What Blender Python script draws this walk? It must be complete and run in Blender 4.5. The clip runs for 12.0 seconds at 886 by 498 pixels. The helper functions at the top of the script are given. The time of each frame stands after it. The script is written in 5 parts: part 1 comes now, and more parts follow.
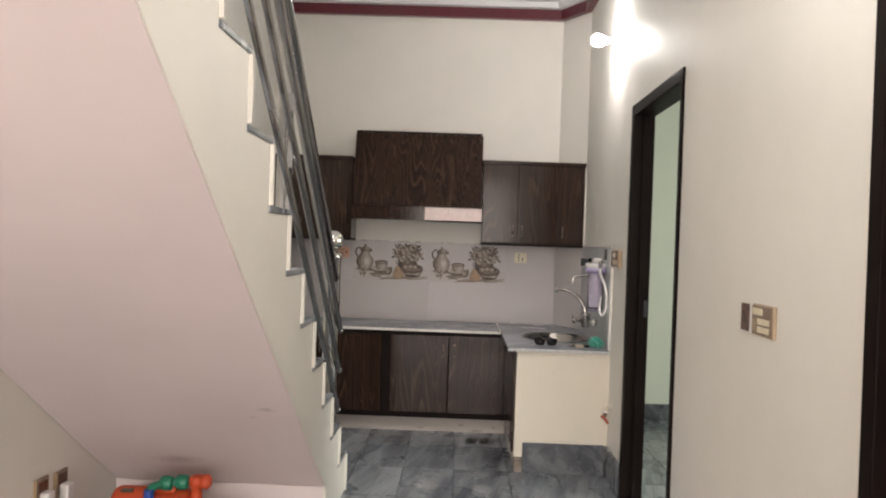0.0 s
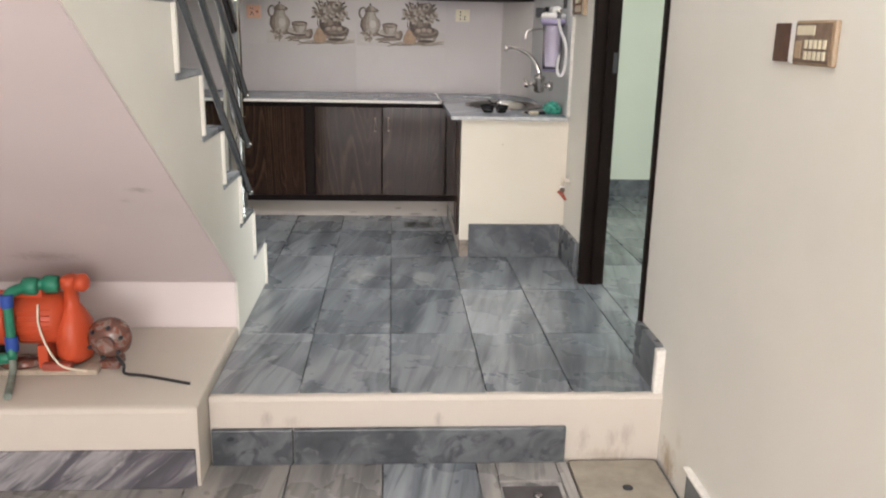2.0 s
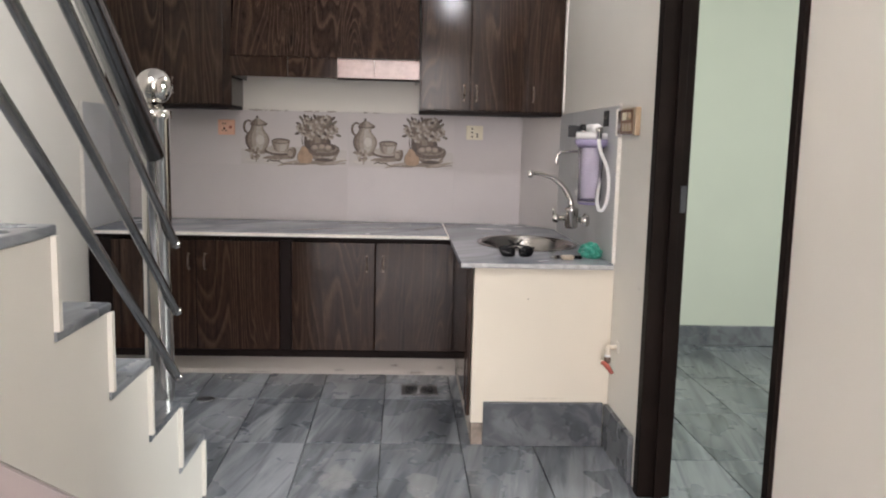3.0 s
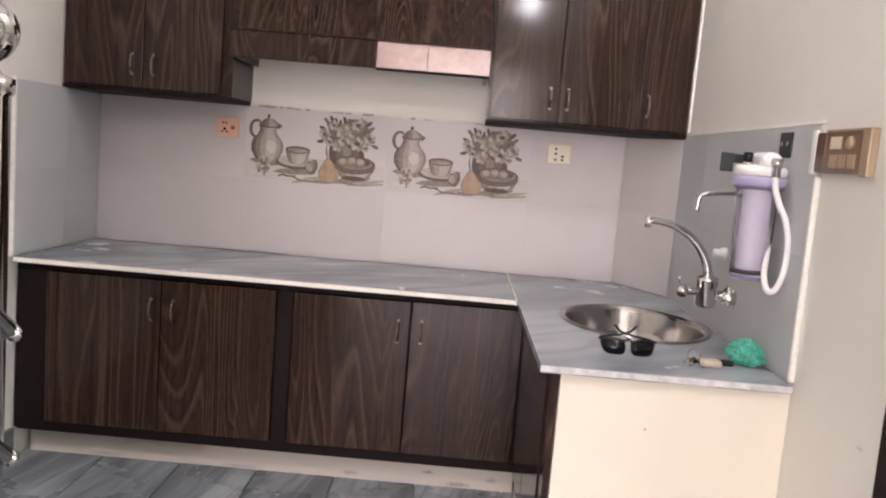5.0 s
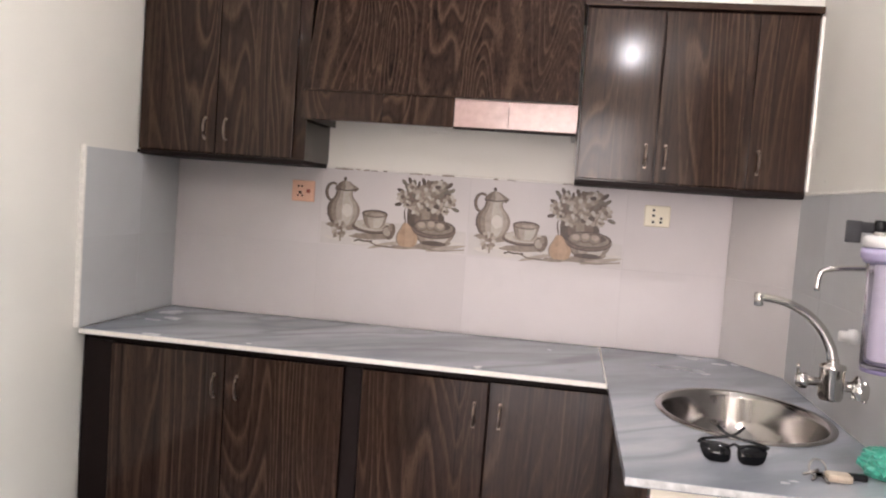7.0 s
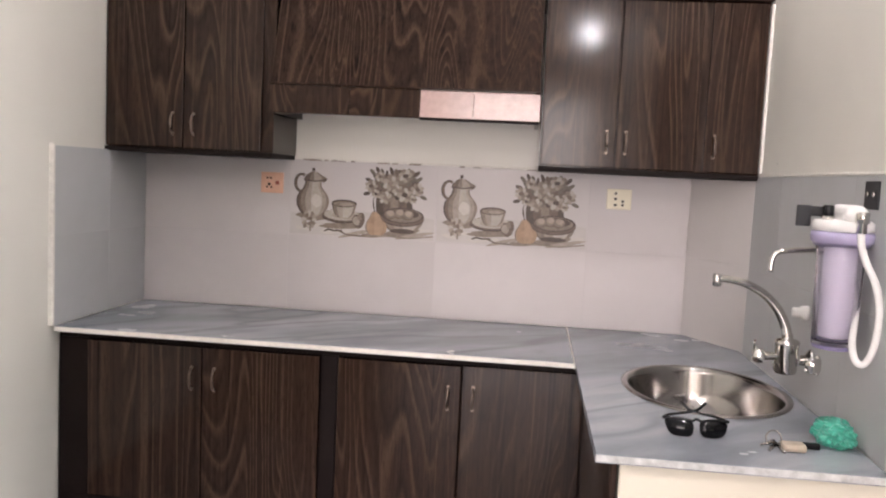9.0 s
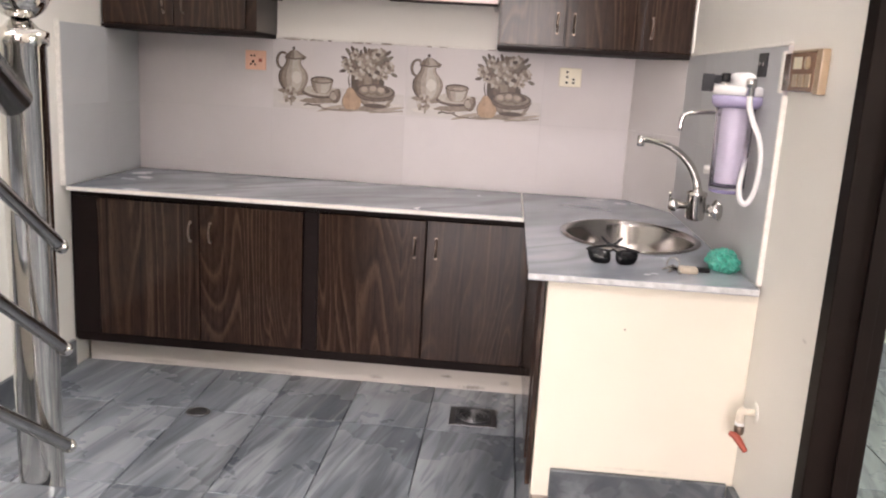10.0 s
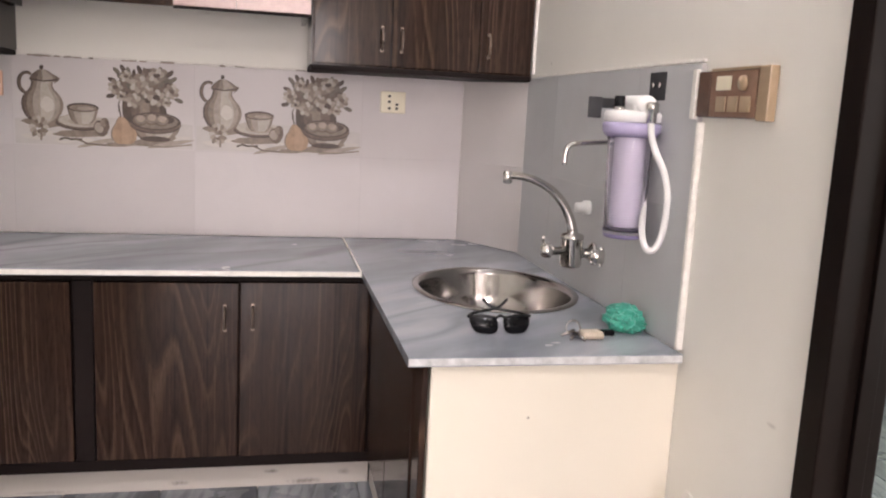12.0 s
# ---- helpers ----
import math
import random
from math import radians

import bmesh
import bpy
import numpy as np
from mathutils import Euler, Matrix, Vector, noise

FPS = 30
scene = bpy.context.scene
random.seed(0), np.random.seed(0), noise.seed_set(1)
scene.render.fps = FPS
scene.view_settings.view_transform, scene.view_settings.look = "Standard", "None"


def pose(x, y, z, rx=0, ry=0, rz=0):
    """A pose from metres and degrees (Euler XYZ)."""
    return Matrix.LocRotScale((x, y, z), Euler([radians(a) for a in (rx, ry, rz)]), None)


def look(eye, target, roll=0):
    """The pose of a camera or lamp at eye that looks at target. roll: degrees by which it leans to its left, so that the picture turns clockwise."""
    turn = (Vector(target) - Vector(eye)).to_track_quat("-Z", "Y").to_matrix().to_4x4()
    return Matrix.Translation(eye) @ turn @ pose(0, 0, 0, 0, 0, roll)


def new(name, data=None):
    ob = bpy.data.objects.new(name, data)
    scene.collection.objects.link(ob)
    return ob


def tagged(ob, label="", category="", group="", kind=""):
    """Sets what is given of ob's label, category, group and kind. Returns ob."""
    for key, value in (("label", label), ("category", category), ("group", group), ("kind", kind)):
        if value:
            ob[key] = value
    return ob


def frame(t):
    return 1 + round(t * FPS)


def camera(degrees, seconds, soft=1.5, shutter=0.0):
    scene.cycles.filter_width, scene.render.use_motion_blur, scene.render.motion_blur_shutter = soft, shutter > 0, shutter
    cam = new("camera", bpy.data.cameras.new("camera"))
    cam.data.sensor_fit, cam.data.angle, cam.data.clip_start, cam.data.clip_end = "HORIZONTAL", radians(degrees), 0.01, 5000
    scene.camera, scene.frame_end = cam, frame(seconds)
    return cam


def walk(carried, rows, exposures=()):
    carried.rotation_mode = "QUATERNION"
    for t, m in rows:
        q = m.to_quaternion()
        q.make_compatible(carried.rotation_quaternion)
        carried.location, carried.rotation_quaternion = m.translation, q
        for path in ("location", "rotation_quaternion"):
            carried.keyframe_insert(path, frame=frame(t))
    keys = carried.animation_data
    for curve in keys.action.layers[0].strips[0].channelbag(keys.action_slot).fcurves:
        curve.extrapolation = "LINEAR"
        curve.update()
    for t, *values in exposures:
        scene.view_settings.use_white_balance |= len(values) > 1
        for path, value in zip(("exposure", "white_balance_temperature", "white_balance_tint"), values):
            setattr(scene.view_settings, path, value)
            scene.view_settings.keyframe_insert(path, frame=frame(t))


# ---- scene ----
cam = camera(56.5, 12.0, soft=2.1)
PATH = [
    (0, (-0.102, 0.062, 1.608), (-0.142, 2.061, 1.592), 2.0),
    (0.5, (-0.118, 0.036, 1.534), (-0.177, 2.018, 1.276), 3.0),
    (1, (-0.169, 0.006, 1.455), (-0.224, 1.941, 0.953), 3.6),
    (1.5, (-0.151, 0.288, 1.393), (-0.152, 2.2, 0.806), 2.8),
    (2, (-0.09, 0.779, 1.417), (0.034, 2.707, 0.902), 1.2),
    (2.5, (-0.108, 1.308, 1.418), (0.057, 3.249, 0.965), 2.3),
    (3, (-0.022, 1.832, 1.463), (0.078, 3.812, 1.201), 1.4),
    (3.3, (-0.008, 2.081, 1.473), (0.11, 4.063, 1.232), 2.7),
    (3.5, (0.024, 2.26, 1.478), (0.133, 4.246, 1.27), 3.7),
    (3.7, (0.038, 2.392, 1.485), (0.127, 4.379, 1.281), 3.9),
    (5.3, (-0.022, 3.203, 1.459), (-0.076, 5.187, 1.211), 5.3),
    (5.5, (0.033, 3.275, 1.448), (-0.039, 5.257, 1.187), 5.6),
    (6, (0.059, 3.343, 1.476), (-0.111, 5.324, 1.256), 5.0),
    (6.5, (0.061, 3.369, 1.498), (-0.194, 5.346, 1.338), 4.1),
    (7, (0.063, 3.344, 1.524), (-0.239, 5.317, 1.397), 4.2),
    (7.2, (0.079, 3.346, 1.508), (-0.25, 5.317, 1.423), 4.2),
    (8.8, (0.022, 3.28, 1.562), (-0.232, 5.262, 1.468), 2.7),
    (9, (0.047, 3.272, 1.562), (-0.163, 5.253, 1.388), 2.8),
    (9.5, (0.07, 3.072, 1.522), (-0.051, 5.044, 1.21), 3.4),
    (10, (0.133, 2.863, 1.498), (-0.006, 4.814, 1.08), 3.3),
    (10.5, (0.138, 2.719, 1.493), (0.071, 4.662, 1.025), 3.5),
    (11, (0.102, 2.794, 1.474), (0.248, 4.733, 1.006), 4.0),
    (11.5, (0.045, 3.106, 1.504), (0.321, 5.055, 1.146), 2.6),
    (12, (-0.069, 3.432, 1.486), (0.345, 5.361, 1.156), 2.9),
]
EXPOSURES = [(0, -0.2, 6550, 11), (0.5, 0.19, 6700, 12), (1, 0.5, 6750, 13), (1.5, 0.49, 6350, 10), (2, 0.23, 6230, 9), (2.5, 0.18, 6230, 11.5),
             (3, 0.2, 6230, 12.5), (3.5, 0.34, 6210, 14.5), (5.3, 0.68, 6410, 17.5), (6, 0.83, 6390, 17.5), (6.5, 0.89, 6380, 16.5), (7.2, 0.75, 6380, 16.5),
             (8.8, 0.59, 6380, 16.5), (9.5, 0.88, 6380, 16.5), (10.5, 0.7, 6480, 17.5), (11, 0.64, 6460, 18.5), (11.5, 0.7, 6410, 18.5), (12, 0.62, 6380, 17.5)]
walk(cam, [(t, look(eye, target, roll)) for t, eye, target, roll in PATH], EXPOSURES)

# ---- light ----
world = bpy.data.worlds.new("sky")
scene.world = world
world.use_nodes = True
wn = world.node_tree.nodes
sky = wn.new("ShaderNodeTexSky")
sky.sky_type, sky.sun_disc, sky.sun_elevation, sky.sun_rotation = "NISHITA", False, radians(50), radians(150)
world.node_tree.links.new(sky.outputs["Color"], wn["Background"].inputs["Color"])
wn["Background"].inputs["Strength"].default_value = 0.1


def area_lamp(name, eye, target, sx, sy, power, colour):
    data = bpy.data.lights.new(name, "AREA")
    data.shape, data.size, data.size_y, data.energy, data.color = "RECTANGLE", sx, sy, power, colour
    ob = new(name, data)
    ob.matrix_world = look(eye, target)
    return ob


area_lamp("daylight_entrance", (-0.35, -2.93, 1.45), (-0.35, 3.0, 1.3), 2.3, 2.6, 185, (1.0, 0.90, 0.84))
# added lamp in an unseen side-room window, aimed through the door into the kitchen
side_fill = area_lamp("daylight_side_room", (4.12, 3.0, 1.6), (0.0, 4.6, 1.2), 1.4, 1.4, 72, (0.99, 1.0, 0.93))
side_fill.data.spread = radians(150)
# added lamp inside the closed stairwell, brightening the walls of the lower hall
area_lamp("daylight_stairwell", (-1.25, 0.9, 5.05), (-0.6, 1.3, 0.0), 0.7, 2.6, 380, (1.0, 0.95, 0.93))
BULB = 420.0

KF = 0.234                     # kitchen floor, one step above the lower floor

# ---- materials ----


class Mat:
    """Small helper round one node material."""

    def __init__(self, name, rough=0.5, metal=0.0, spec=0.5):
        self.m = bpy.data.materials.new(name)
        self.m.use_nodes = True
        self.t = self.m.node_tree
        self.b = self.t.nodes["Principled BSDF"]
        self.b.inputs["Roughness"].default_value = rough
        self.b.inputs["Metallic"].default_value = metal
        self.b.inputs["Specular IOR Level"].default_value = spec

    def node(self, kind, **inputs):
        n = self.t.nodes.new(kind)
        for key, value in inputs.items():
            n.inputs[key.replace("_", " ")].default_value = value
        return n

    def link(self, a, b):
        self.t.links.new(a, b)

    def coords(self, scale=(1, 1, 1), rot=(0, 0, 0), rand=0.0):
        tc = self.node("ShaderNodeTexCoord")
        mp = self.node("ShaderNodeMapping")
        mp.inputs["Scale"].default_value = scale
        mp.inputs["Rotation"].default_value = [radians(a) for a in rot]
        self.link(tc.outputs["Object"], mp.inputs["Vector"])
        if rand:
            oi = self.node("ShaderNodeObjectInfo")
            mul = self.node("ShaderNodeVectorMath")
            mul.operation = "MULTIPLY"
            mul.inputs[1].default_value = (rand, rand * 1.7, rand * 0.6)
            comb = self.node("ShaderNodeCombineXYZ")
            for k in range(3):
                self.link(oi.outputs["Random"], comb.inputs[k])
            self.link(comb.outputs[0], mul.inputs[0])
            self.link(mul.outputs[0], mp.inputs["Location"])
        return mp.outputs["Vector"]

    def noise(self, vec, scale, detail=4.0, rough=0.6, dist=0.0):
        n = self.node("ShaderNodeTexNoise", Scale=scale, Detail=detail, Roughness=rough, Distortion=dist)
        self.link(vec, n.inputs["Vector"])
        return n.outputs["Fac"]

    def ramp(self, fac, stops):
        r = self.node("ShaderNodeValToRGB")
        el = r.color_ramp.elements
        while len(el) < len(stops):
            el.new(0.5)
        for e, (p, c) in zip(el, stops):
            e.position, e.color = p, (*c, 1)
        self.link(fac, r.inputs["Fac"])
        return r.outputs["Color"]

    def mix(self, fac, a, b, how="MIX"):
        n = self.node("ShaderNodeMix")
        n.data_type, n.blend_type = "RGBA", how
        for sock, v in ((n.inputs[0], fac), (n.inputs[6], a), (n.inputs[7], b)):
            if isinstance(v, bpy.types.NodeSocket):
                self.link(v, sock)
            else:
                sock.default_value = (*v, 1) if isinstance(v, tuple) else v
        return n.outputs[2]

    def base(self, c):
        if isinstance(c, tuple):
            self.b.inputs["Base Color"].default_value = (*c, 1)
        else:
            self.link(c, self.b.inputs["Base Color"])
        return self

    def rough(self, fac, lo, hi):
        mr = self.node("ShaderNodeMapRange")
        mr.inputs["To Min"].default_value, mr.inputs["To Max"].default_value = lo, hi
        self.link(fac, mr.inputs["Value"])
        self.link(mr.outputs[0], self.b.inputs["Roughness"])
        return self

    def bump(self, fac, strength, distance=0.002):
        bp = self.node("ShaderNodeBump", Strength=strength, Distance=distance)
        self.link(fac, bp.inputs["Height"])
        self.link(bp.outputs[0], self.b.inputs["Normal"])
        return self


def plain(name, colour, rough=0.5, metal=0.0, vary=0.12, scale=30.0, bump=0.0, spec=0.5):
    m = Mat(name, rough, metal, spec)
    v = m.coords()
    n = m.noise(v, scale)
    dark = tuple(c * (1 - vary) for c in colour)
    light = tuple(min(1.0, c * (1 + vary)) for c in colour)
    m.base(m.ramp(n, [(0.3, dark), (0.7, light)]))
    m.rough(n, max(0.02, rough - 0.06), min(1.0, rough + 0.06))
    if bump:
        m.bump(n, bump)
    return m.m


def paint(name, colour, dirt=(0.55, 0.5, 0.42), rough=0.55, stains=()):
    """Brushed wall paint: faint roller relief, broad unevenness, few scuffs; stains: place, reach, strength and tone."""
    m = Mat(name, rough, 0.0, 0.35)
    v = m.coords()
    broad = m.noise(v, 1.3, 3.0)
    fine = m.noise(v, 220.0, 3.0)
    c = m.ramp(broad, [(0.3, tuple(k * 0.95 for k in colour)), (0.7, tuple(min(1, k * 1.03) for k in colour))])
    spots = m.noise(v, 5.0, 6.0, 0.75, 0.4)
    c = m.mix(m.ramp(spots, [(0.68, (0, 0, 0)), (0.8, (0.35, 0.35, 0.35))]), c, dirt)
    ragged = m.noise(m.coords((2.2, 1, 0.7)), 38.0, 4.0, 0.75)
    where = m.node("ShaderNodeNewGeometry").outputs["Position"]
    for at, reach, strength, tone in stains:
        mp = m.node("ShaderNodeMapping")
        mp.vector_type = "TEXTURE"
        mp.inputs["Location"].default_value, mp.inputs["Scale"].default_value = at, reach
        m.link(where, mp.inputs["Vector"])
        d = m.node("ShaderNodeVectorMath")
        d.operation = "LENGTH"
        m.link(mp.outputs[0], d.inputs[0])
        add = m.node("ShaderNodeMath")
        add.operation = "ADD"
        m.link(d.outputs["Value"], add.inputs[0])
        m.link(ragged, add.inputs[1])
        c = m.mix(m.ramp(add.outputs[0], [(0.55, (strength,) * 3), (1.25, (0, 0, 0))]), c, tone)
    m.base(c)
    m.rough(broad, rough - 0.1, rough + 0.1)
    m.bump(fine, 0.12, 0.001)
    return m.m


def marble(name, light, mid, dark, rough=0.22, rot=(0, 0, 0), stretch=(9.0, 1.0, 5.0), rand=23.0, tint=0.35, dust=(), sharp=1.0, streak=0.6, veins=0.0):
    """Streaky polished marble; each piece is cut from another place of the block."""
    m = Mat(name, rough, 0.0, 0.45)
    v = m.coords((1, 1, 1), rot, rand)
    st = m.node("ShaderNodeVectorMath")
    st.operation = "MULTIPLY"
    st.inputs[1].default_value = stretch
    m.link(v, st.inputs[0])
    v = st.outputs[0]
    bands = m.noise(v, 0.75, 2.5, 0.5, 0.7)
    streaks = m.noise(v, 2.4, 3.5, 0.55, 1.3)
    grain = m.noise(v, 9.0, 4.0, 0.65, 0.5)
    cl = m.noise(m.coords((1, 1, 1), (0, 0, 0), rand), 3.0, 4.0)
    w = 0.11 / sharp
    c = m.ramp(bands, [(0.5 - 1.6 * w, dark), (0.5 - 0.4 * w, mid), (0.5 + 0.6 * w, light), (0.5 + 1.9 * w, mid)])
    c = m.mix(m.ramp(streaks, [(0.36, (streak,) * 3), (0.47, (0, 0, 0))]), c, dark)
    c = m.mix(m.ramp(streaks, [(0.54, (0, 0, 0)), (0.66, (streak,) * 3)]), c, light)
    c = m.mix(m.ramp(grain, [(0.30, (0.3, 0.3, 0.3)), (0.65, (0, 0, 0))]), c, mid)
    c = m.mix(m.ramp(cl, [(0.30, (0.4, 0.4, 0.4)), (0.70, (0, 0, 0))]), c, mid)
    if veins:
        thin = m.noise(v, 0.55, 2.5, 0.5, 0.45)
        c = m.mix(m.ramp(thin, [(0.455, (0, 0, 0)), (0.478, (veins,) * 3), (0.492, (veins * 0.25,) * 3), (0.53, (0, 0, 0))]), c, tuple(k * 0.75 for k in dark))
    if tint:
        oi = m.node("ShaderNodeObjectInfo")
        lift = m.ramp(oi.outputs["Random"], [(0.0, (1 - tint,) * 3), (1.0, (1 + tint * 0.4,) * 3)])
        c = m.mix(1.0, c, lift, "MULTIPLY")
    if dust:
        geo = m.node("ShaderNodeNewGeometry")
        ragged = m.noise(geo.outputs["Position"], 9.0, 4.0, 0.65)
        for at, reach, strength in dust:
            mp = m.node("ShaderNodeMapping")
            mp.vector_type = "TEXTURE"
            mp.inputs["Location"].default_value, mp.inputs["Scale"].default_value = at, reach
            m.link(geo.outputs["Position"], mp.inputs["Vector"])
            d = m.node("ShaderNodeVectorMath")
            d.operation = "LENGTH"
            m.link(mp.outputs[0], d.inputs[0])
            add = m.node("ShaderNodeMath")
            add.operation = "ADD"
            m.link(d.outputs["Value"], add.inputs[0])
            m.link(ragged, add.inputs[1])
            c = m.mix(m.ramp(add.outputs[0], [(0.95, (strength,) * 3), (1.4, (0, 0, 0))]), c, (0.40, 0.40, 0.40))
    m.base(c)
    m.rough(cl, rough - 0.08, rough + 0.16)
    m.bump(grain, 0.04, 0.001)
    return m.m


def laminate(name, light, ground, dark, rough=0.10, along="z", rand=9.0):
    """Dark printed wood: pale cathedral lines on brown, fine straight streaks and drawn-out pores."""
    m = Mat(name, rough, 0.0, 0.2)
    stretch = {"z": (7.2, 7.2, 0.85), "x": (0.85, 7.2, 7.2), "y": (7.2, 0.85, 7.2)}[along]
    v = m.coords(stretch, (0, 0, 0), rand)
    warp = m.noise(v, 0.62, 1.6, 0.42, 0.45)
    rings = m.node("ShaderNodeMath")
    rings.operation = "MULTIPLY"
    rings.inputs[1].default_value = 26.0
    m.link(warp, rings.inputs[0])
    fr = m.node("ShaderNodeMath")
    fr.operation = "FRACT"
    m.link(rings.outputs[0], fr.inputs[0])
    pores = m.noise(v, 22.0, 5.0, 0.7)
    straight = m.noise(m.coords(tuple(k * (9.0 if k > 1 else 0.35) for k in stretch), (0, 0, 0), rand), 0.8, 4.0, 0.65)
    broad = m.noise(v, 0.45, 2.0)
    c = m.ramp(straight, [(0.32, dark), (0.46, ground), (0.58, ground), (0.72, light)])
    lines = m.ramp(fr.outputs[0], [(0.0, (0.55, 0.55, 0.55)), (0.10, (0, 0, 0)), (0.62, (0, 0, 0)), (0.90, (0.95, 0.95, 0.95)), (0.97, (0.3, 0.3, 0.3))])
    where = m.ramp(broad, [(0.38, (0.12, 0.12, 0.12)), (0.56, (0.9, 0.9, 0.9))])
    c = m.mix(m.mix(1.0, lines, where, "MULTIPLY"), c, light)
    shade = m.ramp(fr.outputs[0], [(0.10, (0.5, 0.5, 0.5)), (0.32, (0, 0, 0))])
    c = m.mix(m.mix(1.0, shade, where, "MULTIPLY"), c, dark)
    c = m.mix(m.ramp(pores, [(0.34, (0.55, 0.55, 0.55)), (0.52, (0, 0, 0))]), c, dark)
    m.base(c)
    m.rough(pores, rough - 0.02, rough + 0.05)
    m.bump(pores, 0.03, 0.0004)
    return m.m


def metal(name, colour, rough):
    m = Mat(name, rough, 1.0)
    n = m.noise(m.coords(), 60.0, 3.0)
    m.base(m.ramp(n, [(0.3, tuple(c * 0.9 for c in colour)), (0.7, colour)]))
    m.rough(n, max(0.03, rough - 0.04), rough + 0.05)
    return m.m


def glow(name, colour, strength):
    m = Mat(name)
    m.base(colour)
    m.b.inputs["Emission Color"].default_value = (*colour, 1)
    m.b.inputs["Emission Strength"].default_value = strength
    return m.m


def speckled(name, ground, spot, spot2, scale=9.0, lo=0.46):
    """Cream stone with reddish patches."""
    m = Mat(name, 0.2)
    v = m.coords((1, 1, 1), (0, 0, 0), 11.0)
    n = m.noise(v, scale, 5.0, 0.6, 0.6)
    n2 = m.noise(v, scale * 2.3, 5.0, 0.7, 0.3)
    c = m.ramp(n, [(lo, ground), (lo + 0.07, spot), (lo + 0.14, spot2), (lo + 0.25, ground)])
    c = m.mix(m.ramp(n2, [(0.35, (0.5, 0.5, 0.5)), (0.55, (0, 0, 0))]), c, ground)
    m.base(c)
    return m.m


PAINT_WALL = paint("cream_wall_paint", (0.78, 0.755, 0.70), stains=(
    ((0.83, 3.20, 0.04), (0.08, 0.17, 0.15), 0.75, (0.36, 0.25, 0.13)), ((0.83, 3.12, 0.16), (0.08, 0.06, 0.09), 0.2, (0.40, 0.30, 0.18)),
    ((0.83, 4.70, 0.952), (0.05, 0.035, 0.012), 0.45, (0.30, 0.27, 0.24)), ((0.83, 6.074, 1.657), (0.02, 0.012, 0.010), 0.9, (0.12, 0.10, 0.09)),
    ((-1.668, 3.25, 0.45), (0.06, 0.25, 0.12), 0.12, (0.35, 0.27, 0.2))))
PAINT_STUB = paint("yellow_cream_paint", (0.75, 0.692, 0.588), stains=(((0.487, 5.05, 0.84), (0.008, 0.05, 0.008), 0.9, (0.1, 0.08, 0.06)), ((0.80, 5.05, 0.60), (0.05, 0.05, 0.10), 0.25, (0.5, 0.42, 0.32)), ((0.56, 5.05, 0.43), (0.25, 0.05, 0.012), 0.3, (0.35, 0.3, 0.25))))
PAINT_STAIR = paint("stair_side_paint", (0.79, 0.765, 0.70))
SMUDGE = (0.25, 0.2, 0.19)
PAINT_SOFFIT = paint("lilac_soffit_paint", (0.72, 0.645, 0.65), stains=(((-0.80, 3.10, 0.965), (0.10, 0.05, 0.045), 0.4, SMUDGE), ((-0.86, 3.17, 0.92), (0.05, 0.04, 0.04), 0.2, SMUDGE), ((-1.29, 3.61, 0.63), (0.27, 0.13, 0.10), 0.45, SMUDGE)))
SMEARS = [(-0.50, 0.160, 0.055, 0.075, 0.42), (-0.42, 0.150, 0.07, 0.05, 0.3), (0.068, 0.150, 0.035, 0.07, 0.5), (0.565, 0.075, 0.05, 0.10, 0.4), (0.665, 0.075, 0.05, 0.09, 0.38), (0.715, 0.090, 0.06, 0.11, 0.42)]
PAINT_RISER = paint("rough_riser_paint", (0.60, 0.545, 0.48), (0.36, 0.31, 0.27), 0.75, stains=tuple(
    ((x, 3.30, z), (w, 0.1, h), s, SMUDGE) for x, z, w, h, s in SMEARS) + (((0.64, 3.30, 0.015), (0.2, 0.1, 0.06), 0.45, (0.33, 0.25, 0.18)),))
PAINT_GREEN = paint("pale_green_paint", (0.68, 0.71, 0.61))
PAINT_CEIL = paint("ceiling_paint", (0.78, 0.79, 0.80))
PAINT_PANEL = paint("pinkish_white_panel", (0.78, 0.71, 0.70))
PLASTER = paint("bare_plaster", (0.62, 0.57, 0.50), (0.35, 0.32, 0.28), 0.8)
FOOT = plain("stained_bare_plaster", (0.27, 0.225, 0.19), 0.85, 0.0, 0.35, 24.0, 0.4)
MAROON = plain("maroon_gloss_paint", (0.11, 0.015, 0.025), 0.3)
MARBLE = marble("grey_streaked_marble", (0.36, 0.38, 0.405), (0.178, 0.196, 0.219), (0.062, 0.070, 0.084), 0.24, (0, 0, 11), (8.0, 0.8, 4.0), 23.0, 0.22,
                (((-0.24, 4.70, KF), (0.13, 0.24, 0.2), 0.5), ((0.07, 4.66, KF), (0.12, 0.22, 0.2), 0.45), ((-0.25, 3.5, KF), (0.3, 0.15, 0.2), 0.2)), veins=0.5)
MARBLE_LOW = marble("warm_grey_marble", (0.42, 0.395, 0.37), (0.25, 0.238, 0.232), (0.10, 0.098, 0.102), 0.24, (0, 0, 5), (7.0, 0.8, 4.0), 23.0, 0.22, streak=0.6, veins=0.35)
MARBLE_X = marble("grey_marble_diagonal", (0.46, 0.44, 0.45), (0.115, 0.11, 0.125), (0.055, 0.053, 0.065), 0.22, (0, 38, 0), (1.6, 1.0, 9.0), 0.0, 0.0, sharp=1.2, streak=0.8)
MARBLE_DARK = marble("dark_grey_marble", (0.20, 0.21, 0.225), (0.10, 0.108, 0.12), (0.042, 0.046, 0.054), 0.25, (20, 25, 30), (6.0, 1.6, 5.0), 17.0, 0.15)
